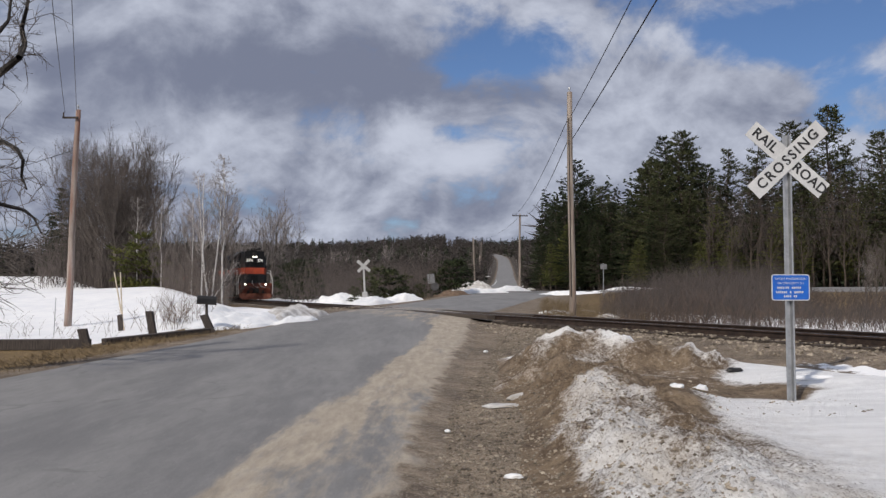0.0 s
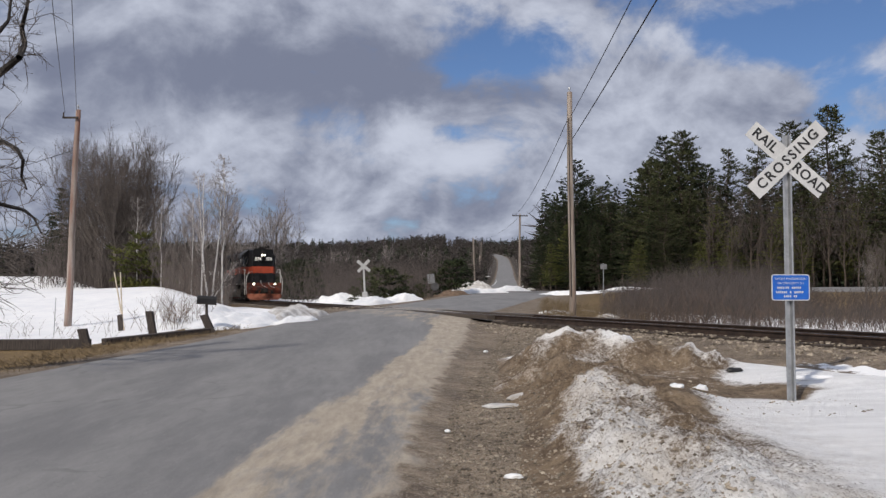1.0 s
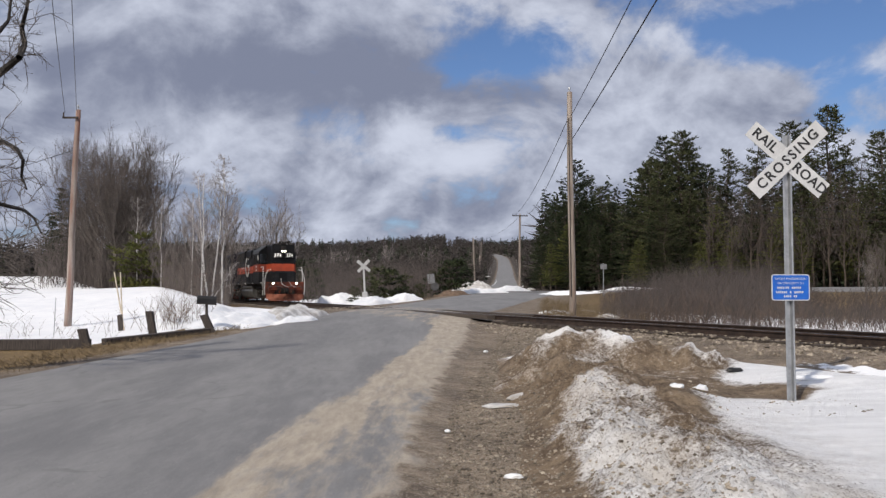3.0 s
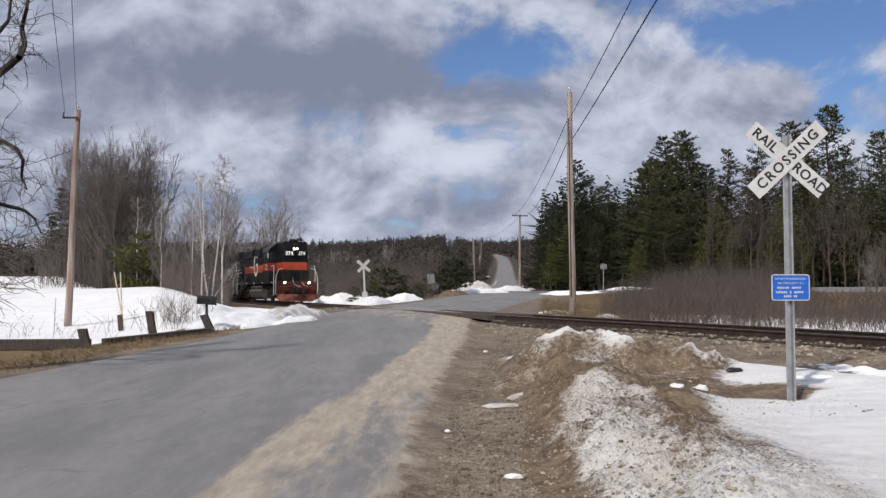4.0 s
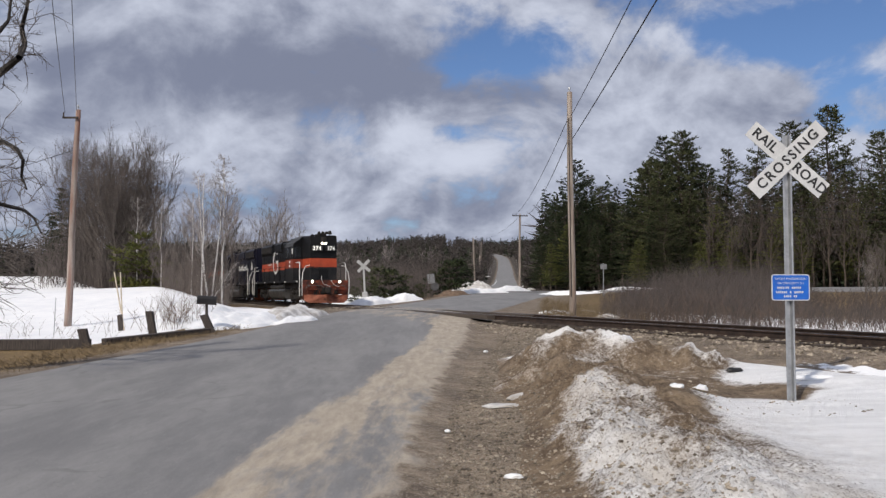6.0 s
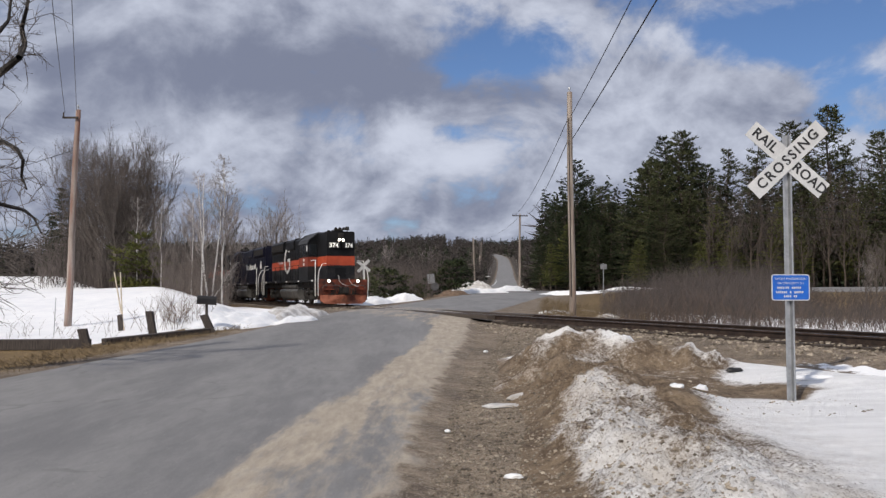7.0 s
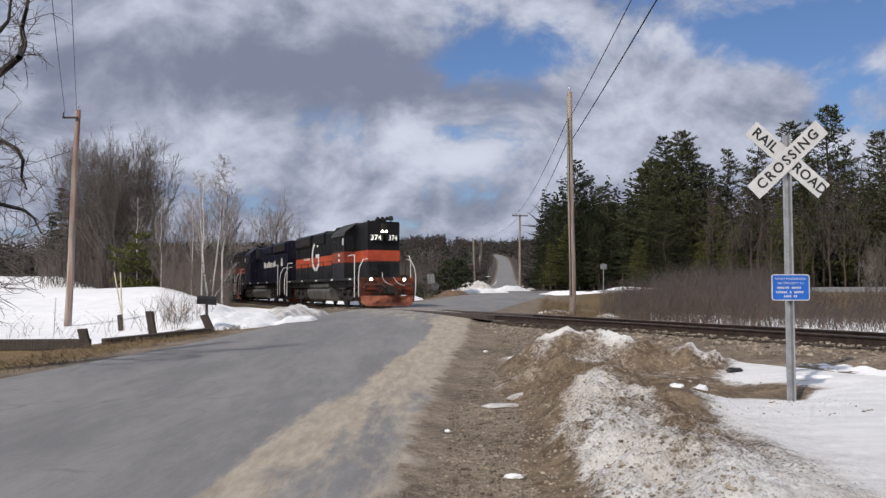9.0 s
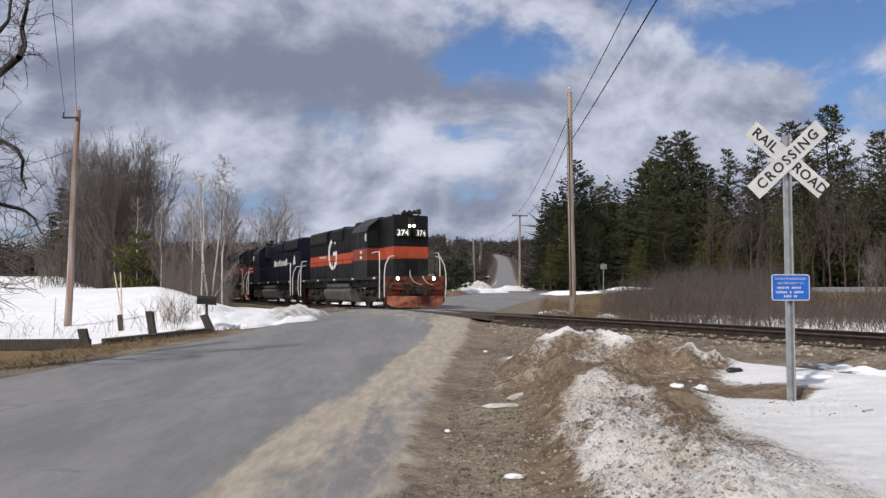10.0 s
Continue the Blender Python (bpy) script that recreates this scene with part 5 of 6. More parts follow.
        add("front_window", bm, "dark_glass", "dark cab window", cab)
        # small stacked lettering plates on the cab side
        for z in (2.72, 2.45):
            bm = bmesh.new()
            box(bm, s * 1.509 - 0.002, s * 1.509 + 0.002, 4.25, 4.55, z - 0.07, z + 0.07)
            add("lettering_bar", bm, "loco_white" if band else "loco_grey", "", cab)
    # short hood
    top = 4.34 if high else 2.95
    bm = bmesh.new()
    prism(bm, hood_outline(0.88, 1.50, top, 0.10), 1.35, 3.42, "y")
    nose = add("short_hood", bm, upper)
    if band:
        skins("band", band, nose, 0.88, 1.35, 3.41, 2.31, 2.88, True, "bright orange paint band")
        skins("lower_panel", lower, nose, 0.88, 1.35, 3.41, 1.502, 2.306, True)
    bm = bmesh.new()
    box(bm, -0.33, 0.33, 1.322, 1.343, 1.62, 2.20, 0.008)
    add("nose_door", bm, upper, "", nose)
    bm = bmesh.new()
    for s in (-1, 1):
        for z in (1.9, 2.2, 3.0, 3.3, 3.6):
            if z < top - 0.3:
                tube(bm, [(s * 0.80 - 0.02, 1.345, z), (s * 0.80 - 0.02, 1.28, z), (s * 0.80 - 0.3 * s, 1.28, z), (s * 0.80 - 0.3 * s, 1.345, z)], 0.011, 5)
    tagged(add("grab_irons", bm, upper, "", nose), kind="stuff")
    zb = 3.50 if high else 4.15
    yb = 1.345 if high else 3.40
    for s in (-1, 1):
        # boards angled outwards at the hood's corners
        B = Matrix.Translation((s * 0.43, yb - 0.03, zb)) @ Matrix.Rotation(radians(18 * s), 4, "Z")
        bm = bmesh.new()
        box(bm, -0.37, 0.37, -0.10, 0.10, -0.16, 0.16, 0.02, B)
        b = add("number_board", bm, upper)
        bm = bmesh.new()
        box(bm, -0.345, 0.345, -0.106, -0.101, -0.135, 0.135, 0, B)
        add("face", bm, "sign_black", "", b)
        if number:
            letters("numerals", number, 0.36, "board_glow", b, flip @ Matrix.Diagonal((0.965, 1, 1, 1)) @ B @ pose(0, -0.1075, 0, 90, 0, 0), 0.001, 1.10, 0.012)
    bm = bmesh.new()
    box(bm, -0.18, 0.18, yb - 0.09, yb + 0.002, zb + 0.18, zb + 0.72, 0.04)
    hd = add("headlight", bm, "grime", "black headlight housing")
    for s in (-1, 1):
        bm = bmesh.new()
        rod(bm, (s * 0.115, yb - 0.092, zb + 0.33), (s * 0.115, yb - 0.10, zb + 0.33), 0.072, n=16)
        add("lens", bm, "lamp_white" if number else "dark_glass", "lit white lamp" if number else "", hd)
    # horn and bell on the roof
    bm = bmesh.new()
    zr = top if high else 4.40
    yh = 1.75 if high else 3.9
    for k, (dx, dy) in enumerate(((-0.22, 0), (0, 0), (0.22, 0))):
        rod(bm, (dx, yh + 0.25, zr + 0.14), (dx, yh - 0.1 - 0.1 * k, zr + 0.16), 0.03, 0.10, 10)
    box(bm, -0.3, 0.3, yh + 0.1, yh + 0.2, zr - 0.01, zr + 0.12)
    add("horn", bm, "grime", "black air horn")
    bm = bmesh.new()
    rod(bm, (0.45, yh - 0.25, zr - 0.01), (0.45, yh - 0.25, zr + 0.12), 0.03, n=8)
    rod(bm, (0.45, yh - 0.25, zr + 0.08), (0.45, yh - 0.25, zr + 0.30), 0.14, 0.10, 14)
    add("beacon", bm, "grime", "dark roof beacon")
    bm = bmesh.new()
    for k in (-0.4, -0.15, 0.1):
        rod(bm, (k, yh + 0.9, zr - 0.02), (k, yh + 0.9, zr + 0.14), 0.10, 0.08, 10)
    add("roof_vent", bm, "grime")
    # fuel tank and air reservoirs
    bm = bmesh.new()
    prism(bm, [(-1.35, 0.95), (-1.42, 0.80), (-1.30, 0.38), (-1.10, 0.26), (1.10, 0.26), (1.30, 0.38), (1.42, 0.80), (1.35, 0.95)], 6.5, 11.6, "y")
    add("fuel_tank", bm, "tank_grey", "dusty grey fuel tank")
    for s in (-1, 1):
        bm = bmesh.new()
        rod(bm, (s * 1.22, 7.0, 1.12), (s * 1.22, 11.2, 1.12), 0.15, n=16)
        add("air_reservoir", bm, "tank_grey", "grey air tank")
        # walkway handrail with stanchions
        bm = bmesh.new()
        tube(bm, [(s * 1.47, 5.9, 2.45), (s * 1.47, L - 1.6, 2.45)], 0.017, 5)
        for k in range(7):
            y = 5.95 + k * (L - 7.6) / 6
            tube(bm, [(s * 1.47, y, 1.42), (s * 1.47, y, 2.46)], 0.016, 5)
        add("handrail", bm, lower)
        for k in range(5):
            bm = bmesh.new()
            y = 2.2 + k * (L - 4.4) / 4
            box(bm, s * 1.505 - 0.006, s * 1.505 + 0.006, y, y + 0.35, 1.39, 1.47)
            add("reflector", bm, "loco_white", "white reflective strip")
    # markings
    if logo == "ring":
        for s in (-1, 1):
            bm = bmesh.new()
            outer, inner = [], []
            for k in range(33):
                a = radians(48 + k * (318 - 48) / 32 + 0)
                outer.append((0.98 * math.cos(a), 0.90 * math.sin(a)))
                inner.append((0.66 * math.cos(a), 0.68 * math.sin(a)))
            prism(bm, outer + inner[::-1], 0.0, 0.006, "y")
            prism(bm, [(0.05, 0.12), (0.85, 0.12), (0.85, -0.62), (0.60, -0.62), (0.60, -0.10), (0.05, -0.10)], -0.007, -0.001, "y")
            bmesh.ops.transform(bm, matrix=Matrix.Translation((s * 0.915, 11.5, 2.92)) @ Matrix.Rotation(radians(90 * s), 4, "Z"), verts=bm.verts)
            add("emblem", bm, "loco_white", "large white ring emblem")
            for k, (y, w) in enumerate(((13.2, 0.12), (13.5, 0.07), (13.9, 0.16), (14.3, 0.05))):
                bm = bmesh.new()
                box(bm, s * 0.908 - 0.002, s * 0.908 + 0.002, y - w, y + w, 2.74, 2.84 + 0.06 * (k % 2))
                add("lettering_bar", bm, "loco_white")
    if logo == "bars":
        for s in (-1, 1):
            for k in range(8):
                bm = bmesh.new()
                y = 8.6 + k * 0.55
                box(bm, s * 0.910 - 0.003, s * 0.910 + 0.003, y, y + (0.36 if k % 3 else 0.44), 2.60, 2.94 + (0.12 if k in (0, 3, 7) else 0))
                add("lettering_bar", bm, "loco_white")
            bm = bmesh.new()
            prism(bm, [(14.6, 2.6), (15.4, 2.6), (15.2, 3.1), (14.9, 3.25)], s * 0.910 - 0.003, s * 0.910 + 0.003, "x")
            add("emblem", bm, "loco_white", "small white wedge emblem")
    for y in (3.83, L - 3.83):
        bogie(t, y)
    return t


LOCOS = [
    (locomotive("dark grey diesel locomotive with an orange band and lit headlights", "loco_black", "loco_grey", "loco_orange", True, "374", False, "ring"), 0),
    (locomotive("dark blue diesel locomotive running long hood first", "navy", "navy", "", False, "", True, "bars"), 1),
    (locomotive("grimy grey diesel locomotive with a faded orange band", "loco_black", "loco_grey", "dull_orange", True, "", False, ""), 2),
]

# ---- trees and brush ----
surf("bark_grey", (0.075, 0.062, 0.053), (0.165, 0.143, 0.126), 3, 0.9, bump=0.4, vary=0.2, stretch=(3, 3, 0.6))
surf("bark_pine", (0.045, 0.035, 0.028), (0.11, 0.085, 0.068), 3, 0.9, bump=0.5, vary=0.2, stretch=(3, 3, 0.6))
surf("bark_dark", (0.016, 0.014, 0.013), (0.045, 0.04, 0.037), 4, 0.9, bump=0.4, stretch=(3, 3, 0.8))
surf("birch_bark", (0.46, 0.44, 0.42), (0.74, 0.72, 0.69), 4, 0.75, bump=0.2, dirt=(0.06, 0.05, 0.045), dirt_amount=0.3, stretch=(1, 1, 3))
surf("twig_grey", (0.088, 0.072, 0.064), (0.170, 0.143, 0.128), 2, 0.9, bump=0, vary=0.28)
surf("twig_brush", (0.058, 0.048, 0.044), (0.115, 0.096, 0.088), 2, 0.9, bump=0, vary=0.28)
surf("twig_brown", (0.085, 0.060, 0.046), (0.165, 0.120, 0.092), 2, 0.9, bump=0, vary=0.3)
surf("twig_pale", (0.20, 0.178, 0.168), (0.34, 0.305, 0.29), 2, 0.9, bump=0, vary=0.25)
surf("needles", (0.033, 0.041, 0.018), (0.086, 0.092, 0.040), 0.8, 0.75, bump=0, vary=0.35, spec=0.25)
surf("needles_light", (0.065, 0.080, 0.022), (0.155, 0.155, 0.045), 0.8, 0.75, bump=0, vary=0.35, spec=0.25)
surf("needles_dark", (0.016, 0.025, 0.011), (0.042, 0.053, 0.021), 0.8, 0.75, bump=0, vary=0.35, spec=0.25)
surf("woods_twig", (0.040, 0.034, 0.031), (0.092, 0.078, 0.071), 0.05, 0.95, bump=0, vary=0.32, fine=0.6)
surf("woods_green", (0.014, 0.021, 0.011), (0.036, 0.045, 0.020), 0.05, 0.9, bump=0, vary=0.32, fine=0.6)
surf("dead_stalk", (0.10, 0.072, 0.042), (0.24, 0.18, 0.105), 2, 0.9, bump=0, vary=0.3)


class Sticks:
    """Collects tapered sticks and blades into one mesh."""

    def __init__(self):
        self.v, self.f = [], []

    def stick(self, a, b, r0, r1, n=3):
        d = b - a
        if d.length < 1e-6:
            return
        d = d.normalized()
        u = d.cross(Vector((0.31, 0.23, 0.92)) if abs(d.z) < 0.9 else Vector((1, 0.1, 0))).normalized()
        w = d.cross(u)
        o = len(self.v)
        for p, r in ((a, r0), (b, r1)):
            for k in range(n):
                c = 2 * math.pi * k / n
                q = p + (u * math.cos(c) + w * math.sin(c)) * r
                self.v.append((q.x, q.y, q.z))
        for k in range(n):
            k2 = (k + 1) % n
            self.f.append((o + k, o + k2, o + n + k2, o + n + k))

    def blade(self, a, b, wide, r):
        """A thin leaf-shaped triangle from a to b."""
        d = b - a
        s = d.cross(Vector((r.uniform(-1, 1), r.uniform(-1, 1), r.uniform(-1, 1))))
        if s.length < 1e-6:
            return
        s = s.normalized() * wide * 0.5
        o = len(self.v)
        m = a.lerp(b, 0.45)
        for p in (a, m + s, b, m - s):
            self.v.append((p.x, p.y, p.z))
        self.f.append((o, o + 1, o + 2, o + 3))

    def make(self, name, material, parent=None, label=""):
        return part_mesh(name, mesh_of(name, self.v, self.f), material, parent, label)


def bare_tree(name, label, height, wide, seed, bark, twig, leader=0.5, low=0.12, limbs_n=26, side_n=14, twig_n=6, stems=1, thick=1.0, twig_r=0.007, widest=0.6, reach=1.0, group="bare trees"):
    """Trunk with limbs that rise and spread to a rounded crown; each limb carries side branches with fine twigs."""
    r = random.Random(seed)
    t = thing(name, label, "tree", group=group)
    limbs, twigs = Sticks(), Sticks()

    def crown_r(f):
        """Half width of the crown at the share f of the height."""
        k = (f - widest) / (1.02 - widest) if f > widest else (widest - f) / (widest - low + 0.12)
        return wide * 0.5 * math.sqrt(max(0.02, 1 - abs(k) ** 2.8))

    def jit(k):
        return Vector((r.gauss(0, k), r.gauss(0, k), r.gauss(0, k)))

    for st in range(stems):
        a = r.uniform(0, 6.28)
        foot = Vector((0.3 * (st > 0) * math.cos(a), 0.3 * (st > 0) * math.sin(a), -0.3))
        lean = (0.0 if stems == 1 else r.uniform(0.06, 0.16)) * height
        head = Vector((lean * math.cos(a), lean * math.sin(a), height * leader))
        trunk = [foot.lerp(head, k / 8) + Vector((r.gauss(0, 0.006), r.gauss(0, 0.006), 0)) * height * (k > 0) for k in range(9)]
        r0 = height * 0.012 * thick
        for k in range(8):
            limbs.stick(trunk[k], trunk[k + 1], r0 * (1 - 0.095 * k), r0 * (1 - 0.095 * (k + 1)), 7)
        for j in range(limbs_n // stems):
            g = (j + r.random()) / (limbs_n // stems)
            at_f = low + (leader - low) * g
            k = min(7, int(at_f / leader * 8))
            p0 = trunk[k].lerp(trunk[k + 1], at_f / leader * 8 - k)
            a2 = r.uniform(0, 6.28)
            end_f = at_f + (1 - at_f) * min(1.0, r.uniform(0.42, 0.97) * reach)
            rad = crown_r(end_f) * math.sqrt(r.uniform(0.12, 1.0))
            p2 = Vector((math.cos(a2) * rad, math.sin(a2) * rad, height * end_f)) + Vector((head.x, head.y, 0)) * end_f * 0.8
            p1 = p0.lerp(p2, 0.45) + Vector((math.cos(a2), math.sin(a2), -0.7)) * (p2 - p0).length * 0.09 + jit(0.02 * height)
            rb = max(0.010, r0 * (1 - 0.75 * g) * 0.42)
            path = []
            for i in range(8):
                u = i / 7
                path.append(p0 * (1 - u) ** 2 + p1 * 2 * u * (1 - u) + p2 * u * u + jit(0.006 * height) * (i > 0))
            for i in range(7):
                (twigs if bark == "birch_bark" else limbs).stick(path[i], path[i + 1], rb * (1 - 0.12 * i) + 0.003, rb * (1 - 0.12 * (i + 1)) + 0.003, 4)
            for _ in range(side_n):
                u = r.uniform(0.22, 1.0) * 6.999
                i = int(u)
                c = path[i].lerp(path[i + 1], u - i)
                d = ((path[i + 1] - path[i]).normalized() * 0.9 + jit(0.5) + Vector((0, 0, 0.16))).normalized()
                ln = (p2 - p0).length * r.uniform(0.08, 0.20) + 0.018 * height
                e = c + d * ln * 0.5
                f = e + (d + jit(0.2) + Vector((0, 0, 0.15))).normalized() * ln * 0.5
                twigs.stick(c, e, twig_r * 1.7, twig_r * 1.2)
                twigs.stick(e, f, twig_r * 1.2, twig_r * 0.6)
                for _ in range(twig_n):
                    q = c.lerp(e, r.uniform(0.4, 1.0)) if r.random() < 0.4 else e.lerp(f, r.random())
                    w = (d + jit(0.5) + Vector((0, 0, 0.25))).normalized()
                    twigs.stick(q, q + w * ln * r.uniform(0.25, 0.6), twig_r * 0.85, twig_r * 0.4)
    limbs.make("trunk", bark, t)
    twigs.make("crown", twig, t)
    return t


def pine(name, label, height, spread, seed, needles, full=0.12, group="pines at the wood's edge", open_=1.0):
    """Straight trunk with whorls of drooping to rising boughs, each carrying tufts of needles."""
    r = random.Random(seed)
    t = thing(name, label, "tree", group=group)
    wood, leaf = Sticks(), Sticks()
    p = Vector((0, 0, -0.3))
    n = 10
    for i in range(n):
        q = Vector((0.012 * height * math.sin(i * 0.9 + seed), 0.012 * height * math.cos(i * 1.3 + seed), height * (i + 1) / n))
        wood.stick(p, q, 0.014 * height * (1 - i / n * 0.85), 0.014 * height * (1 - (i + 1) / n * 0.85), 7)
        p = q
    levels = int(height * 2.1)
    for k in range(levels):
        f = full + (1 - full) * (k + r.uniform(-0.3, 0.3)) / levels
        f = min(max(f, 0.03), 0.985)
        z = height * f
        reach = spread * (1 - f) ** 0.66 * (0.55 + 0.55 * r.random()) * min(1, 0.45 + f * 2.2) + 0.30
        c = Vector((0.012 * height * math.sin(f * 9 + seed), 0.012 * height * math.cos(f * 13 + seed), z))
        a0 = r.uniform(0, 6.28)
        for j in range(r.choice((4, 5, 5, 6))):
            if r.random() > open_:
                continue
            a = a0 + j * 6.28 / 5 + r.uniform(-0.35, 0.35)
            ln = reach * r.uniform(0.55, 1.15)
            rise = -0.15 + 0.55 * f + r.uniform(-0.12, 0.18)
            d = Vector((math.cos(a), math.sin(a), rise)).normalized()
            tip = c + d * ln + Vector((0, 0, 0.10 * ln * f))
            wood.stick(c, tip, 0.022 + 0.010 * ln, 0.008, 3)
            m = max(3, int(ln * 3.4))
            for i in range(m):
                g = 0.28 + 0.74 * (i + r.random() * 0.7) / m
                side = Vector((-d.y, d.x, 0)) * r.uniform(-0.30, 0.30) * ln * (1.15 - g) * 1.2
                b = c.lerp(tip, g) + side + Vector((0, 0, r.uniform(-0.05, 0.12)))
                for _ in range(12):
                    e = (d * 0.6 + Vector((r.uniform(-1, 1), r.uniform(-1, 1), r.uniform(-0.35, 0.8)))).normalized() * r.uniform(0.20, 0.46)
                    leaf.blade(b, b + e, 0.075, r)
    wood.make("trunk", "bark_pine", t)
    leaf.make("crown", needles, t)
    return t


def at(px, y, z=None):
    """A plan place y metres ahead on the bearing px (784 is straight ahead, 1500 to the radian)."""
    x = (px - 784) / 1500 * y
    return x, y, hgt_fast(x, y) if z is None else z


def place(ob, px, y, turn, scale=1.0, tall=1.0):
    x, y, z = at(px, y)
    return Matrix.Translation((x, y, z)) @ Matrix.Rotation(turn, 4, "Z") @ Matrix.Diagonal((scale, scale, scale * tall, 1))


def plant(kinds, rows, seed):
    """Put the first of each kind where it is first wanted, and copies elsewhere. Rows: kind, px, y, height wanted."""
    r = random.Random(seed)
    used = set()
    for k, px, y, h in rows:
        ob, h0 = kinds[k]
        s = h / h0
        m = place(ob, px, y, r.uniform(0, 6.28), s * r.uniform(0.92, 1.08), 1.0)
        if k in used:
            copy_thing(ob, m @ Matrix.Diagonal((*(1 / k_ for k_ in ob.scale), 1)))
        else:
            ob.matrix_basis = m
            used.add(k)


def top(py, y):
    """Height over the rails of a tree top on the elevation py (515 is level, less is higher) at y metres."""
    return 0.838 + (515 - py) * y / 1500


def rows_for(spec):
    out = []
    for k, px, y, py in spec:
        x, yy, z = at(px, y)
        out.append((k, px, y, max(1.0, top(py, y) - z)))
    return out


PINE = "tall white pine with dark green tufted boughs"
PINES = {
    "a": (pine("pine_tree", PINE, 17, 6.0, 11, "needles", 0.10), 17),
    "b": (pine("pine_tree", PINE, 17, 5.4, 12, "needles_dark", 0.06), 17),
    "c": (pine("pine_tree", "tall white pine with sunlit yellowish green boughs", 17, 6.2, 13, "needles_light", 0.14), 17),
    "d": (pine("pine_tree", "thin open pine with sparse boughs", 17, 4.3, 14, "needles", 0.35, open_=0.55), 17),
    "e": (pine("pine_tree", PINE, 17, 6.6, 15, "needles_dark", 0.08), 17),
}
plant(PINES, rows_for([
    # dark clump beyond the junction
    ("b", 958, 128, 392), ("e", 985, 124, 352), ("e", 1020, 120, 296), ("b", 1040, 126, 310), ("a", 1064, 122, 322), ("b", 1002, 118, 350), ("e", 1045, 116, 372), ("b", 1082, 120, 352),
    ("c", 975, 114, 425), ("b", 1012, 112, 405), ("c", 1005, 116, 400), ("e", 1060, 112, 392),
    # edge of the wood
    ("a", 1150, 104, 270), ("b", 1138, 108, 292), ("a", 1168, 102, 300), ("a", 1207, 104, 250), ("e", 1190, 110, 280), ("b", 1238, 106, 286), ("a", 1222, 100, 315),
    ("e", 1120, 106, 345), ("d", 1290, 108, 252), ("c", 1265, 98, 372), ("c", 1300, 97, 405), ("d", 1345, 104, 255), ("a", 1400, 106, 214),
    ("d", 1428, 104, 250), ("a", 1472, 102, 206), ("d", 1502, 104, 258), ("a", 1562, 98, 226), ("e", 1590, 104, 240),
    ("c", 1385, 96, 345), ("c", 1410, 95, 400), ("a", 1178, 97, 350), ("b", 1155, 98, 395), ("c", 1240, 96, 430), ("e", 1340, 112, 300), ("c", 1520, 96, 350),
    ("d", 1102, 112, 375), ("b", 1285, 104, 330), ("e", 1205, 98, 395), ("c", 1130, 96, 430), ("a", 1550, 94, 320), ("d", 1440, 98, 345),
    ("e", 1180, 112, 262), ("b", 1222, 114, 272), ("a", 1156, 112, 284), ("e", 1258, 116, 292),
    ("e", 1620, 100, 230), ("a", 1680, 100, 240), ("b", 1650, 108, 220),
]), 21)

# evergreen bushes by the crossing
BUSH = "dense dark green juniper bush beside the track"
BUSHES = {
    "j": (pine("juniper_bush", BUSH, 3.4, 2.5, 31, "needles_dark", 0.02, "evergreen bushes"), 3.4),
    "l": (pine("juniper_bush", "olive green young pine at the wood's edge", 3.4, 3.0, 34, "needles_light", 0.02, "evergreen bushes"), 3.4),
    "k": (pine("juniper_bush", BUSH, 3.4, 2.8, 32, "needles", 0.02, "evergreen bushes"), 3.4),
}
plant(BUSHES, rows_for([("j", 795, 84, 456), ("j", 808, 86, 462), ("k", 778, 85, 470), ("k", 672, 74, 470), ("j", 690, 76, 472), ("k", 712, 78, 484), ("k", 652, 72, 492), ("j", 530, 92, 462), ("k", 548, 96, 470),
                        ("j", 512, 98, 468), ("k", 742, 78, 500), ("k", 628, 70, 508), ("l", 250, 60, 420), ("l", 236, 61, 438), ("l", 264, 62, 445), ("j", 748, 82, 505)]), 22)
plant({"b": (pine("pine_tree", "dark young pine behind bare trees", 11, 2.6, 33, "needles_dark", 0.05), 11)}, rows_for([("b", 108, 74, 345), ("b", 90, 78, 370), ("b", 135, 80, 372), ("b", 126, 72, 410)]), 23)

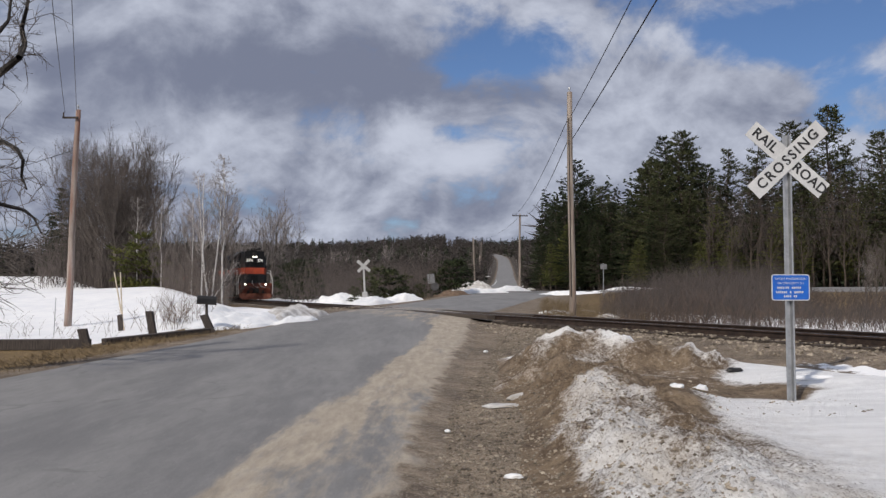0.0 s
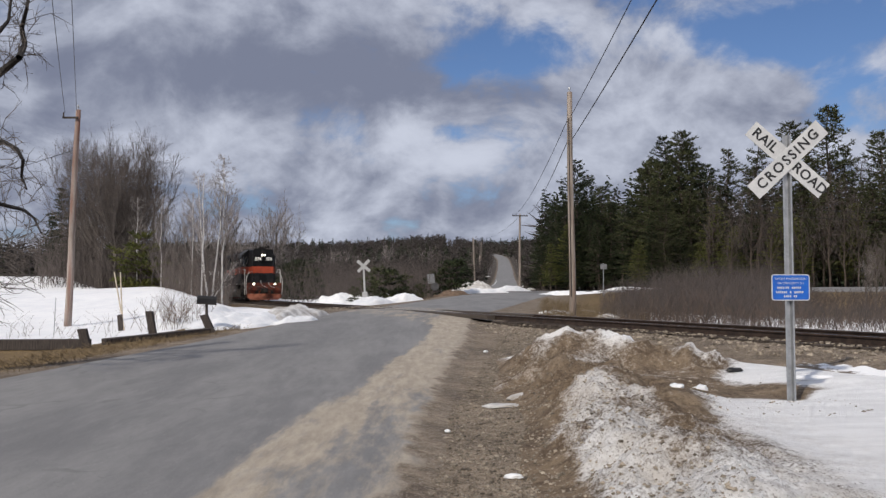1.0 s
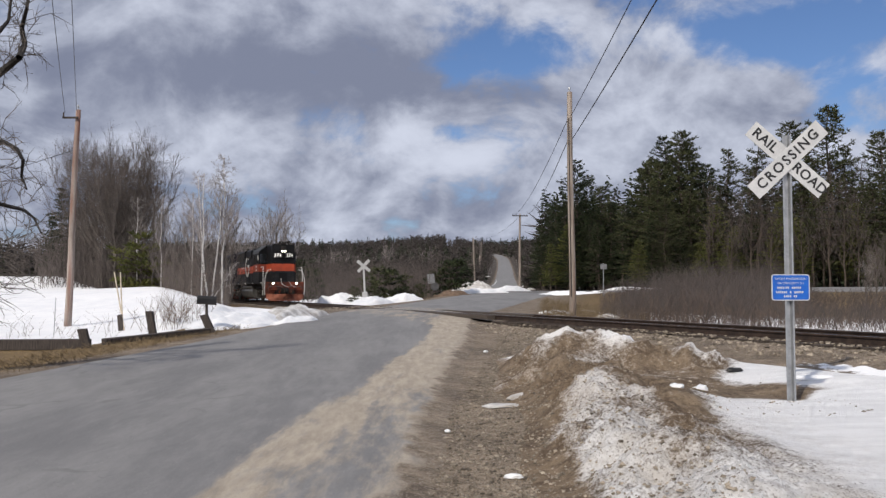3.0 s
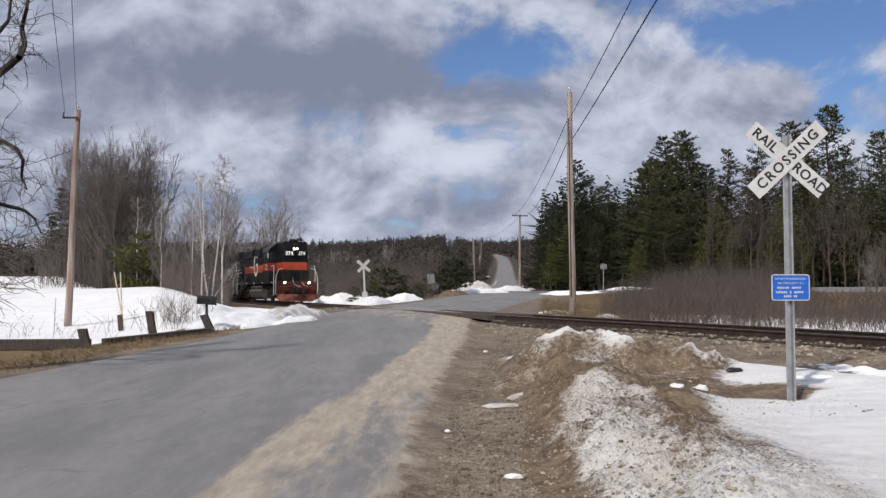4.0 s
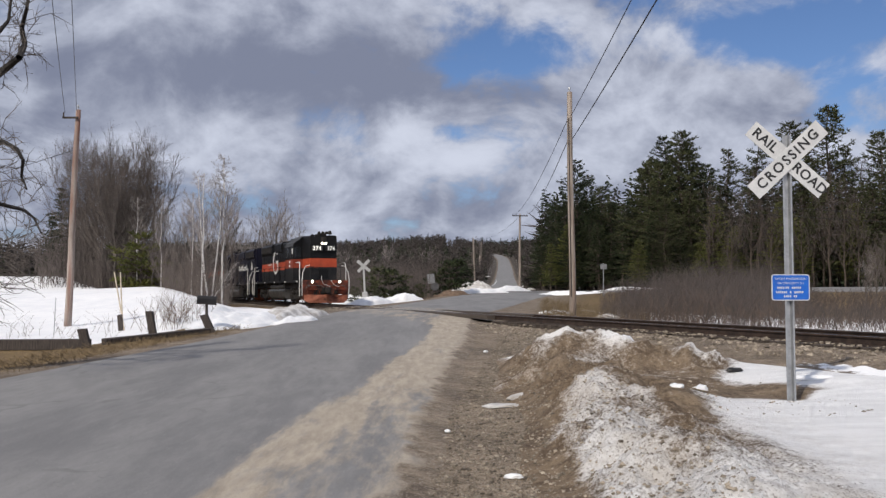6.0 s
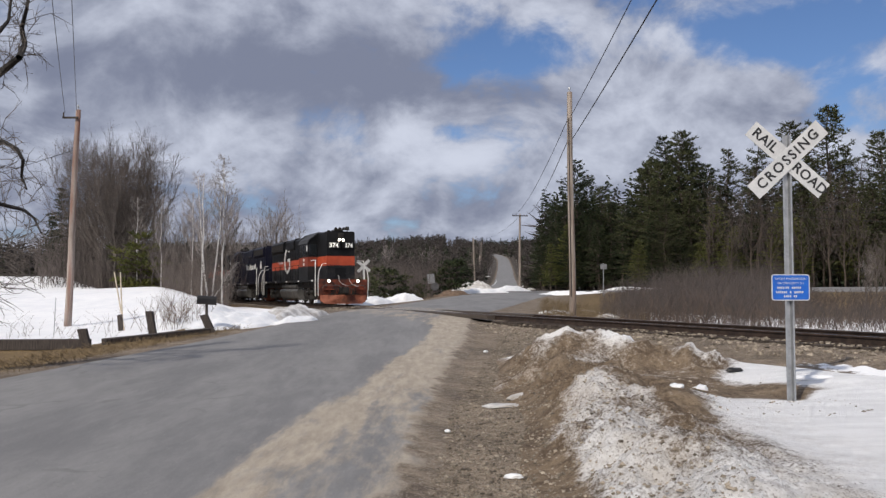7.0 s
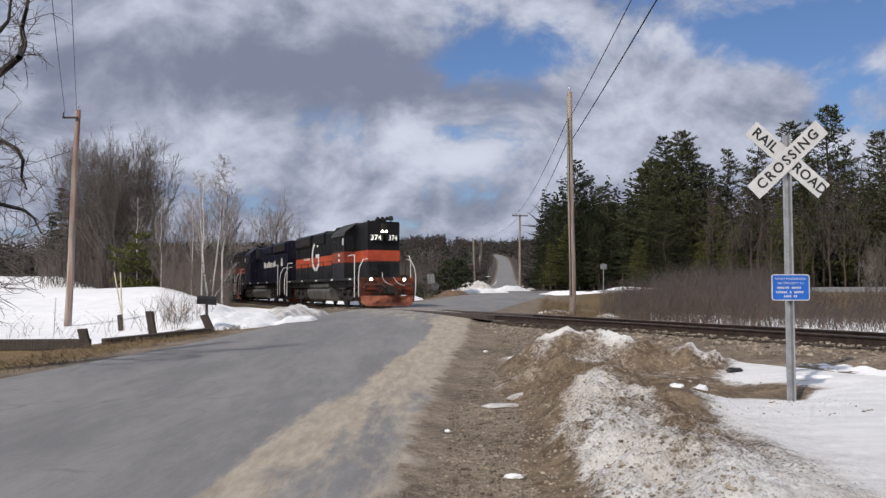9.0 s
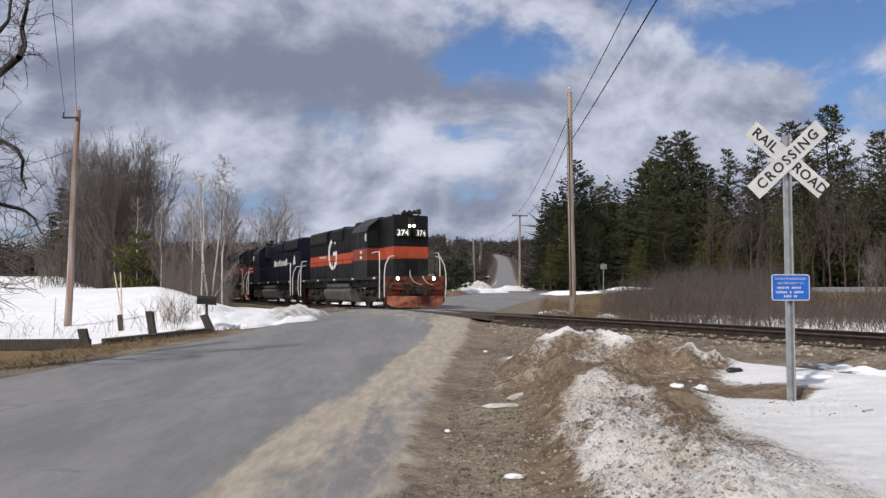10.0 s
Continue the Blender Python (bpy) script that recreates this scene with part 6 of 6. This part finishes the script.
# bare trees round the snow field
MAPLE = "broad bare maple with dense grey twigs"
SAP = "slender bare grey sapling"
BARE = {
    "m": (bare_tree("maple_tree", MAPLE, 11, 7.8, 41, "bark_grey", "twig_grey", 0.52, 0.10, 84, 18, 8, 3, 1.0, 0.0065, 0.66), 11),
    "s": (bare_tree("bare_tree", SAP, 8, 2.6, 42, "bark_grey", "twig_grey", 0.86, 0.22, 24, 9, 5, 1, 0.75, 0.007, 0.6, 0.7), 8),
    "t": (bare_tree("bare_tree", "bare tree with pale grey twigs", 9, 4.2, 43, "bark_grey", "twig_pale", 0.70, 0.16, 26, 10, 5, 2, 0.65, 0.0065, 0.62, 0.9), 9),
    "w": (bare_tree("birch_tree", "slim white birch with bare twigs", 9, 2.3, 44, "birch_bark", "twig_pale", 0.97, 0.34, 30, 9, 5, 1, 0.62, 0.0055, 0.55, 0.5), 9),
    "x": (bare_tree("birch_tree", "forked white birch with bare twigs", 9, 3.2, 45, "birch_bark", "twig_pale", 0.88, 0.32, 28, 9, 5, 2, 0.6, 0.0055, 0.6, 0.55), 9),
    "o": (bare_tree("bare_tree", "tall bare forest tree with grey-brown twigs", 15, 4.4, 46, "bark_pine", "twig_brush", 0.92, 0.16, 34, 9, 5, 1, 0.7, 0.010, 0.6, 0.55), 15),
}
plant(BARE, rows_for([
    ("m", 208, 64, 260), ("m", 180, 69, 272), ("m", 232, 68, 282), ("m", 152, 76, 366), ("t", 258, 80, 350), ("m", 128, 86, 405), ("s", 270, 60, 345), ("t", 296, 62, 332), ("s", 150, 66, 400), ("s", 180, 63, 410), ("s", 215, 65, 400),
    ("w", 285, 60, 350), ("w", 242, 62, 335), ("w", 358, 52, 292), ("w", 394, 53, 260), ("x", 374, 54, 300), ("w", 340, 58, 345), ("s", 366, 56, 345), ("s", 400, 57, 330),
    ("t", 480, 100, 345), ("t", 503, 104, 352), ("t", 460, 98, 362), ("t", 440, 94, 385), ("t", 425, 110, 372), ("s", 405, 104, 370), ("s", 335, 60, 400), ("t", 322, 74, 372),
    ("s", 40, 112, 418), ("s", 15, 118, 410), ("t", 70, 115, 405), ("s", -10, 116, 400), ("s", 55, 122, 425), ("t", 28, 125, 420), ("t", 100, 110, 390), ("s", 85, 104, 420),
    ("s", 342, 55, 440), ("s", 312, 64, 395), ("s", 385, 62, 410), ("s", 410, 72, 430), ("t", 430, 86, 420), ("t", 350, 80, 400),
    ("o", 1090, 128, 335), ("o", 1108, 130, 345), ("o", 1276, 104, 300), ("o", 1312, 100, 330), ("o", 1358, 106, 285), ("o", 1376, 100, 350), ("o", 1434, 105, 280), ("o", 1458, 99, 335), ("o", 1512, 102, 290), ("o", 1548, 98, 330), ("o", 1400, 108, 262), ("o", 1486, 106, 272), ("o", 1530, 106, 262), ("o", 1330, 95, 300), ("o", 1256, 96, 318), ("o", 1295, 93, 345), ("o", 1420, 92, 330), ("o", 1495, 92, 320), ("o", 1468, 94, 300), ("o", 1520, 90, 335), ("o", 1365, 92, 335), ("o", 1575, 100, 280),
    ("w", 1400, 93, 420), ("s", 1540, 60, 420), ("s", 1565, 52, 400), ("t", 1530, 46, 440), ("s", 1550, 40, 430),
    ("s", 835, 180, 430), ("t", 600, 190, 432), ("t", 560, 170, 440), ("t", 760, 200, 430), ("s", 850, 240, 420), ("t", 690, 210, 430), ("t", 640, 160, 446), ("s", 720, 150, 455),
]), 24)
# a birch stem leaning over the track side
leaning = copy_thing(BARE["w"][0], Matrix.Translation(at(374, 52)) @ Matrix.Rotation(radians(33), 4, "Y") @ Matrix.Diagonal((0.45, 0.45, 0.45, 1)))
tagged(leaning, "thin white birch stem leaning far over")


def thicket(name, n, pick, tall, label, category, material, seed, forks=4, thin=0.008, lean=0.22):
    """Many thin stems with side twigs, joined."""
    r = random.Random(seed)
    s = Sticks()
    for _ in range(n):
        x, y, k = pick(r)
        z = hgt_fast(x, y)
        h = r.uniform(*tall) * k
        a = Vector((x, y, z - 0.05))
        b = a + Vector((r.gauss(0, lean), r.gauss(0, lean), 1)) * h * 0.5
        c = b + Vector((r.gauss(0, lean * 1.4), r.gauss(0, lean * 1.4), 1)) * h * 0.5
        s.stick(a, b, thin * 1.3, thin)
        s.stick(b, c, thin, thin * 0.4)
        for _ in range(forks):
            p = a.lerp(b, r.uniform(0.4, 1)) if r.random() < 0.4 else b.lerp(c, r.uniform(0, 0.8))
            s.stick(p, p + Vector((r.gauss(0, 0.45), r.gauss(0, 0.45), r.uniform(0.4, 1.0))) * h * 0.30, thin * 0.6, thin * 0.3)
    ob = s.make(name, material)
    return tagged(ob, label, category, kind="stuff")


def in_marsh(r):
    while True:
        y = r.uniform(27, 74)
        px = 1062 + 583 * r.random()
        x = (px - 784) / 1500 * y
        s, q = sq(x, y)
        if q < -3.4 and not (px > 1380 and y > 64):
            k = 0.30 + 0.70 * float(step(1062, 1165, px)) + 0.75 * float(fbm(np.array(x * 0.22), np.array(y * 0.22), 3))
            return x, y, k * (0.7 if q > -6 else 1.0) * (1 - 0.62 * float(step(1370, 1460, px)))


thicket("brush", 5200, in_marsh, (1.5, 2.5), "thicket of bare grey-brown brush beside the track", "brush", "twig_brush", 51, 6, 0.0055, 0.32)
thicket("brush", 2900, in_marsh, (0.9, 1.6), "thicket of reddish brown brush beside the track", "brush", "twig_brown", 52, 4, 0.006, 0.3)


def by_birches(r):
    px = r.uniform(290, 410)
    y = r.uniform(50, 62)
    return (px - 784) / 1500 * y, y, 0.7 + 0.6 * r.random()


thicket("undergrowth", 460, by_birches, (0.8, 3.6), "bare grey undergrowth below the birches", "brush", "twig_grey", 53, 7, 0.007, 0.4)


def by_mailbox(r):
    x, y = r.gauss(-9.9, 0.5), r.gauss(31.5, 0.9)
    return x, y, 1.0


thicket("shrub", 75, by_mailbox, (0.7, 1.5), "bare twiggy shrub in the snow", "shrub", "twig_brown", 54, 6, 0.007, 0.42)


def wood_edge(r):
    px = r.uniform(70, 520)
    y = r.uniform(62, 80) if px < 300 else r.uniform(96, 125)
    return (px - 784) / 1500 * y, y, 1.0


thicket("undergrowth", 1800, wood_edge, (1.8, 4.5), "bare grey undergrowth at the wood's edge", "brush", "twig_brush", 55, 4, 0.014)


def far_bank(r):
    px = r.uniform(500, 870)
    y = r.uniform(76, 150)
    x = (px - 784) / 1500 * y
    while (y < 96 and abs(x - 2.6 - (y - 62) * 0.2) < 7) or (y > 90 and abs(x - 7.6) < 7) or sq(x, y)[1] > -4:
        px, y = r.uniform(500, 850), r.uniform(76, 150)
        x = (px - 784) / 1500 * y
    return x, y, 1.0


thicket("undergrowth", 1500, far_bank, (1.5, 5.0), "bare grey undergrowth beyond the crossing", "brush", "twig_brush", 56, 4, 0.018)


def verge(r):
    px = r.uniform(-40, 400)
    y = r.uniform(14, 27)
    x = -9.9 + 0.148 * y - r.uniform(0.15, 2.0)
    return x, y, 1.0


thicket("dead_grass", 1700, verge, (0.05, 0.2), "dead yellow-brown grass along the verge", "grass", "dead_stalk", 57, 2, 0.006, 0.8)


def far_verge(r):
    while True:
        y = r.uniform(32, 62)
        x = (r.uniform(960, 1150) - 784) / 1500 * y
        if sq(x, y)[1] < -2.4:
            return x, y, 1.0


thicket("dead_grass", 3200, far_verge, (0.15, 0.5), "dead tawny grass beside the track", "grass", "dead_stalk", 58, 2, 0.008, 0.6)


def snow_stalks(r):
    y = r.uniform(24, 30)
    x = (r.uniform(0, 210) - 784) / 1500 * y
    return x, y, 1.0


thicket("dead_stalks", 32, snow_stalks, (0.3, 1.0), "dry stalks poking out of the snow", "weeds", "twig_brown", 59, 4, 0.004, 0.5)


# ---- far woods ----
def far_woods(name, n, pick, label, seed, share_green, tall):
    r = random.Random(seed)
    bare, green = Sticks(), Sticks()
    for _ in range(n):
        x, y = pick(r)
        rows_x.append(x), rows_y.append(y)
        spots.append((r.random() < share_green(x, y, r), r.uniform(*tall) * (1 + max(0.0, y - 250) / 900), r.randrange(1 << 30)))
    zs = land(np.array(rows_x), np.array(rows_y))
    for x, y, z, (is_green, h, sd) in zip(rows_x, rows_y, zs, spots):
        q = random.Random(sd)
        p = Vector((x, y, float(z) - 0.5))
        far = max(1.0, y / 260)
        if is_green:
            w = h * q.uniform(0.14, 0.22)
            for k in range(70):
                f = q.uniform(0.08, 1.0)
                a = q.uniform(0, 6.28)
                c = p + Vector((0, 0, h * f))
                ln = w * (1.08 - f) * q.uniform(0.7, 1.2) + 0.25
                green.blade(c + Vector((0, 0, 0.3)), c + Vector((math.cos(a) * ln, math.sin(a) * ln, -0.12 * ln + 0.25)), 0.42 * far ** 0.8, q)
        else:
            bare.stick(p, p + Vector((q.gauss(0, 0.3), q.gauss(0, 0.3), h * 0.8)), 0.10 * far, 0.04 * far, 3)
            w = h * q.uniform(0.20, 0.34)
            for k in range(24):
                f = q.uniform(0.30, 0.93)
                a = q.uniform(0, 6.28)
                c = p + Vector((0, 0, h * f * 0.82))
                ln = w * math.sqrt(max(0.05, 1 - ((f - 0.6) / 0.42) ** 2)) * q.uniform(0.5, 1.0)
                e = c + Vector((math.cos(a) * ln, math.sin(a) * ln, h * q.uniform(0.02, 0.13)))
                bare.blade(c, e, 0.20 * far, q)
    t = thing(name, label, "woods", kind="stuff")
    tagged(bare.make("bare_crowns", "woods_twig", t), kind="stuff")
    tagged(green.make("evergreen_crowns", "woods_green", t), kind="stuff")
    return t


def on_hill(r):
    while True:
        y = 140 + 700 * r.random() ** 1.5
        x = (r.uniform(90, 1010) - 784) / 1500 * y
        if abs(x - np.interp(y, [104, 140, 170, 204, 290, 400, 480, 535, 590, 900], [7, 8.2, 11.2, 14.8, 21.2, 29, 33, 29, 6, 6])) > 4.4 + (y < 470) * 0.004 * y:
            return x, y


rows_x, rows_y, spots = [], [], []
far_woods("hill_woods", 8200, on_hill, "wooded hill of bare grey trees and some pines", 61, lambda x, y, r: 0.07 + 0.22 * (float(fbm(np.array(x * 0.02), np.array(y * 0.02), 2)) > 0.22), (4.5, 8.5))


def behind_field(r):
    while True:
        y = 84 + 130 * r.random()
        x = (r.uniform(-140, 520) - 784) / 1500 * y
        if sq(x, y)[1] > 9 or sq(x, y)[1] < -16:
            return x, y


rows_x, rows_y, spots = [], [], []
far_woods("field_woods", 800, behind_field, "grey leafless wood behind the snow field", 62, lambda x, y, r: 0.10, (3.5, 7))


def behind_pines(r):
    y = 124 + 60 * r.random()
    return (r.uniform(960, 1720) - 784) / 1500 * y, y


rows_x, rows_y, spots = [], [], []
far_woods("pine_woods", 1500, behind_pines, "dark mixed wood behind the pines", 63, lambda x, y, r: 0.6, (11, 18))


# ---- limbs of the tree at the road's edge ----
def limb_tree():
    t = thing("roadside_tree", "old bare tree with dark crooked limbs reaching over the verge", "tree")
    r = random.Random(77)
    y = 14.0
    limbs, twigs = Sticks(), Sticks()

    def pt(px, py, dy=0.0):
        d = y + dy
        return Vector(((px - 784) / 1500 * d, d, 0.838 + (515 - py) * d / 1500))

    foot = Vector((-9.6, 14.3, hgt(-9.6, 14.3) - 0.2))
    fork = Vector((-9.3, 14.2, 2.4))
    crown = Vector((-9.1, 14.2, 6.5))
    limbs.stick(foot, fork, 0.30, 0.24, 12)
    limbs.stick(fork, crown, 0.24, 0.14, 10)
    runs = [((-110, 210), (-40, 150), (0, 118), (24, 98), (34, 74), (28, 44), (36, 8), (44, -60)),
            ((-120, 300), (-50, 262), (0, 250), (24, 262), (36, 282), (34, 312), (44, 335)),
            ((-130, 330), (-60, 345), (0, 362), (40, 372), (58, 386), (72, 414)),
            ((-130, 420), (-60, 430), (-10, 438), (22, 440)),
            ((-60, 150), (-20, 60), (4, 30), (10, -40))]
    for run, r0 in zip(runs, (0.075, 0.055, 0.05, 0.035, 0.05)):
        pts = [pt(a, b, 0.3 * math.sin(a)) for a, b in run]
        base = fork.lerp(crown, min(max((pts[0].z - fork.z) / (crown.z - fork.z), 0.0), 1.0))
        limbs.stick(base, pts[0], r0 * 1.4, r0 * 1.1, 6)
        for i, (a, b) in enumerate(zip(pts, pts[1:])):
            k = len(pts) - 1
            limbs.stick(a, b, r0 * (1.1 - i / k * 0.85), r0 * (1.1 - (i + 1) / k * 0.85), 6)
            for _ in range(7):
                c = a.lerp(b, r.random())
                d = ((b - a).normalized() * 0.5 + Vector((r.gauss(0, 0.7), r.gauss(0, 0.7), r.gauss(0.15, 0.7)))).normalized()
                ln = r.uniform(0.15, 0.55)
                for _ in range(3):
                    e = c + d * ln * 0.45
                    twigs.stick(c, e, 0.008, 0.005)
                    for _ in range(2):
                        f = (d + Vector((r.gauss(0, 0.6), r.gauss(0, 0.6), r.gauss(0, 0.6)))).normalized()
                        twigs.stick(e, e + f * ln * 0.4, 0.004, 0.002)
                    c = e
                    d = (d + Vector((r.gauss(0, 0.4), r.gauss(0, 0.4), r.gauss(0, 0.4)))).normalized()
    # lower hanging twigs over the snow
    for _ in range(40):
        c = pt(r.uniform(-90, 10), r.uniform(430, 560), r.uniform(-0.5, 0.5))
        d = Vector((1.0, r.gauss(0, 0.3), r.gauss(-0.1, 0.35))).normalized()
        for _ in range(4):
            e = c + d * r.uniform(0.12, 0.22)
            twigs.stick(c, e, 0.007, 0.005)
            f = (d + Vector((r.gauss(0, 0.6), r.gauss(0, 0.4), r.gauss(0, 0.6)))).normalized()
            twigs.stick(e, e + f * 0.2, 0.004, 0.002)
            c, d = e, (d + Vector((0, r.gauss(0, 0.3), r.gauss(0, 0.35)))).normalized()
    limbs.make("trunk", "bark_dark", t)
    twigs.make("crown", "bark_grey", t)
    return t


limb_tree()


# ---- what moves ----
def motions():
    steps = 80
    times = [10.0 * k / steps for k in range(steps + 1)]
    for ob, k in LOCOS:
        walk(ob, [(t, TRACK @ pose(0, travel(t) + k * UNIT, 0)) for t in times[::4]])
    for w, wy in WHEELSETS:
        walk(w, [(t, pose(0, wy, 0.508) @ Matrix.Rotation((travel(0) - travel(t)) / 0.508, 4, "X")) for t in times])


motions()
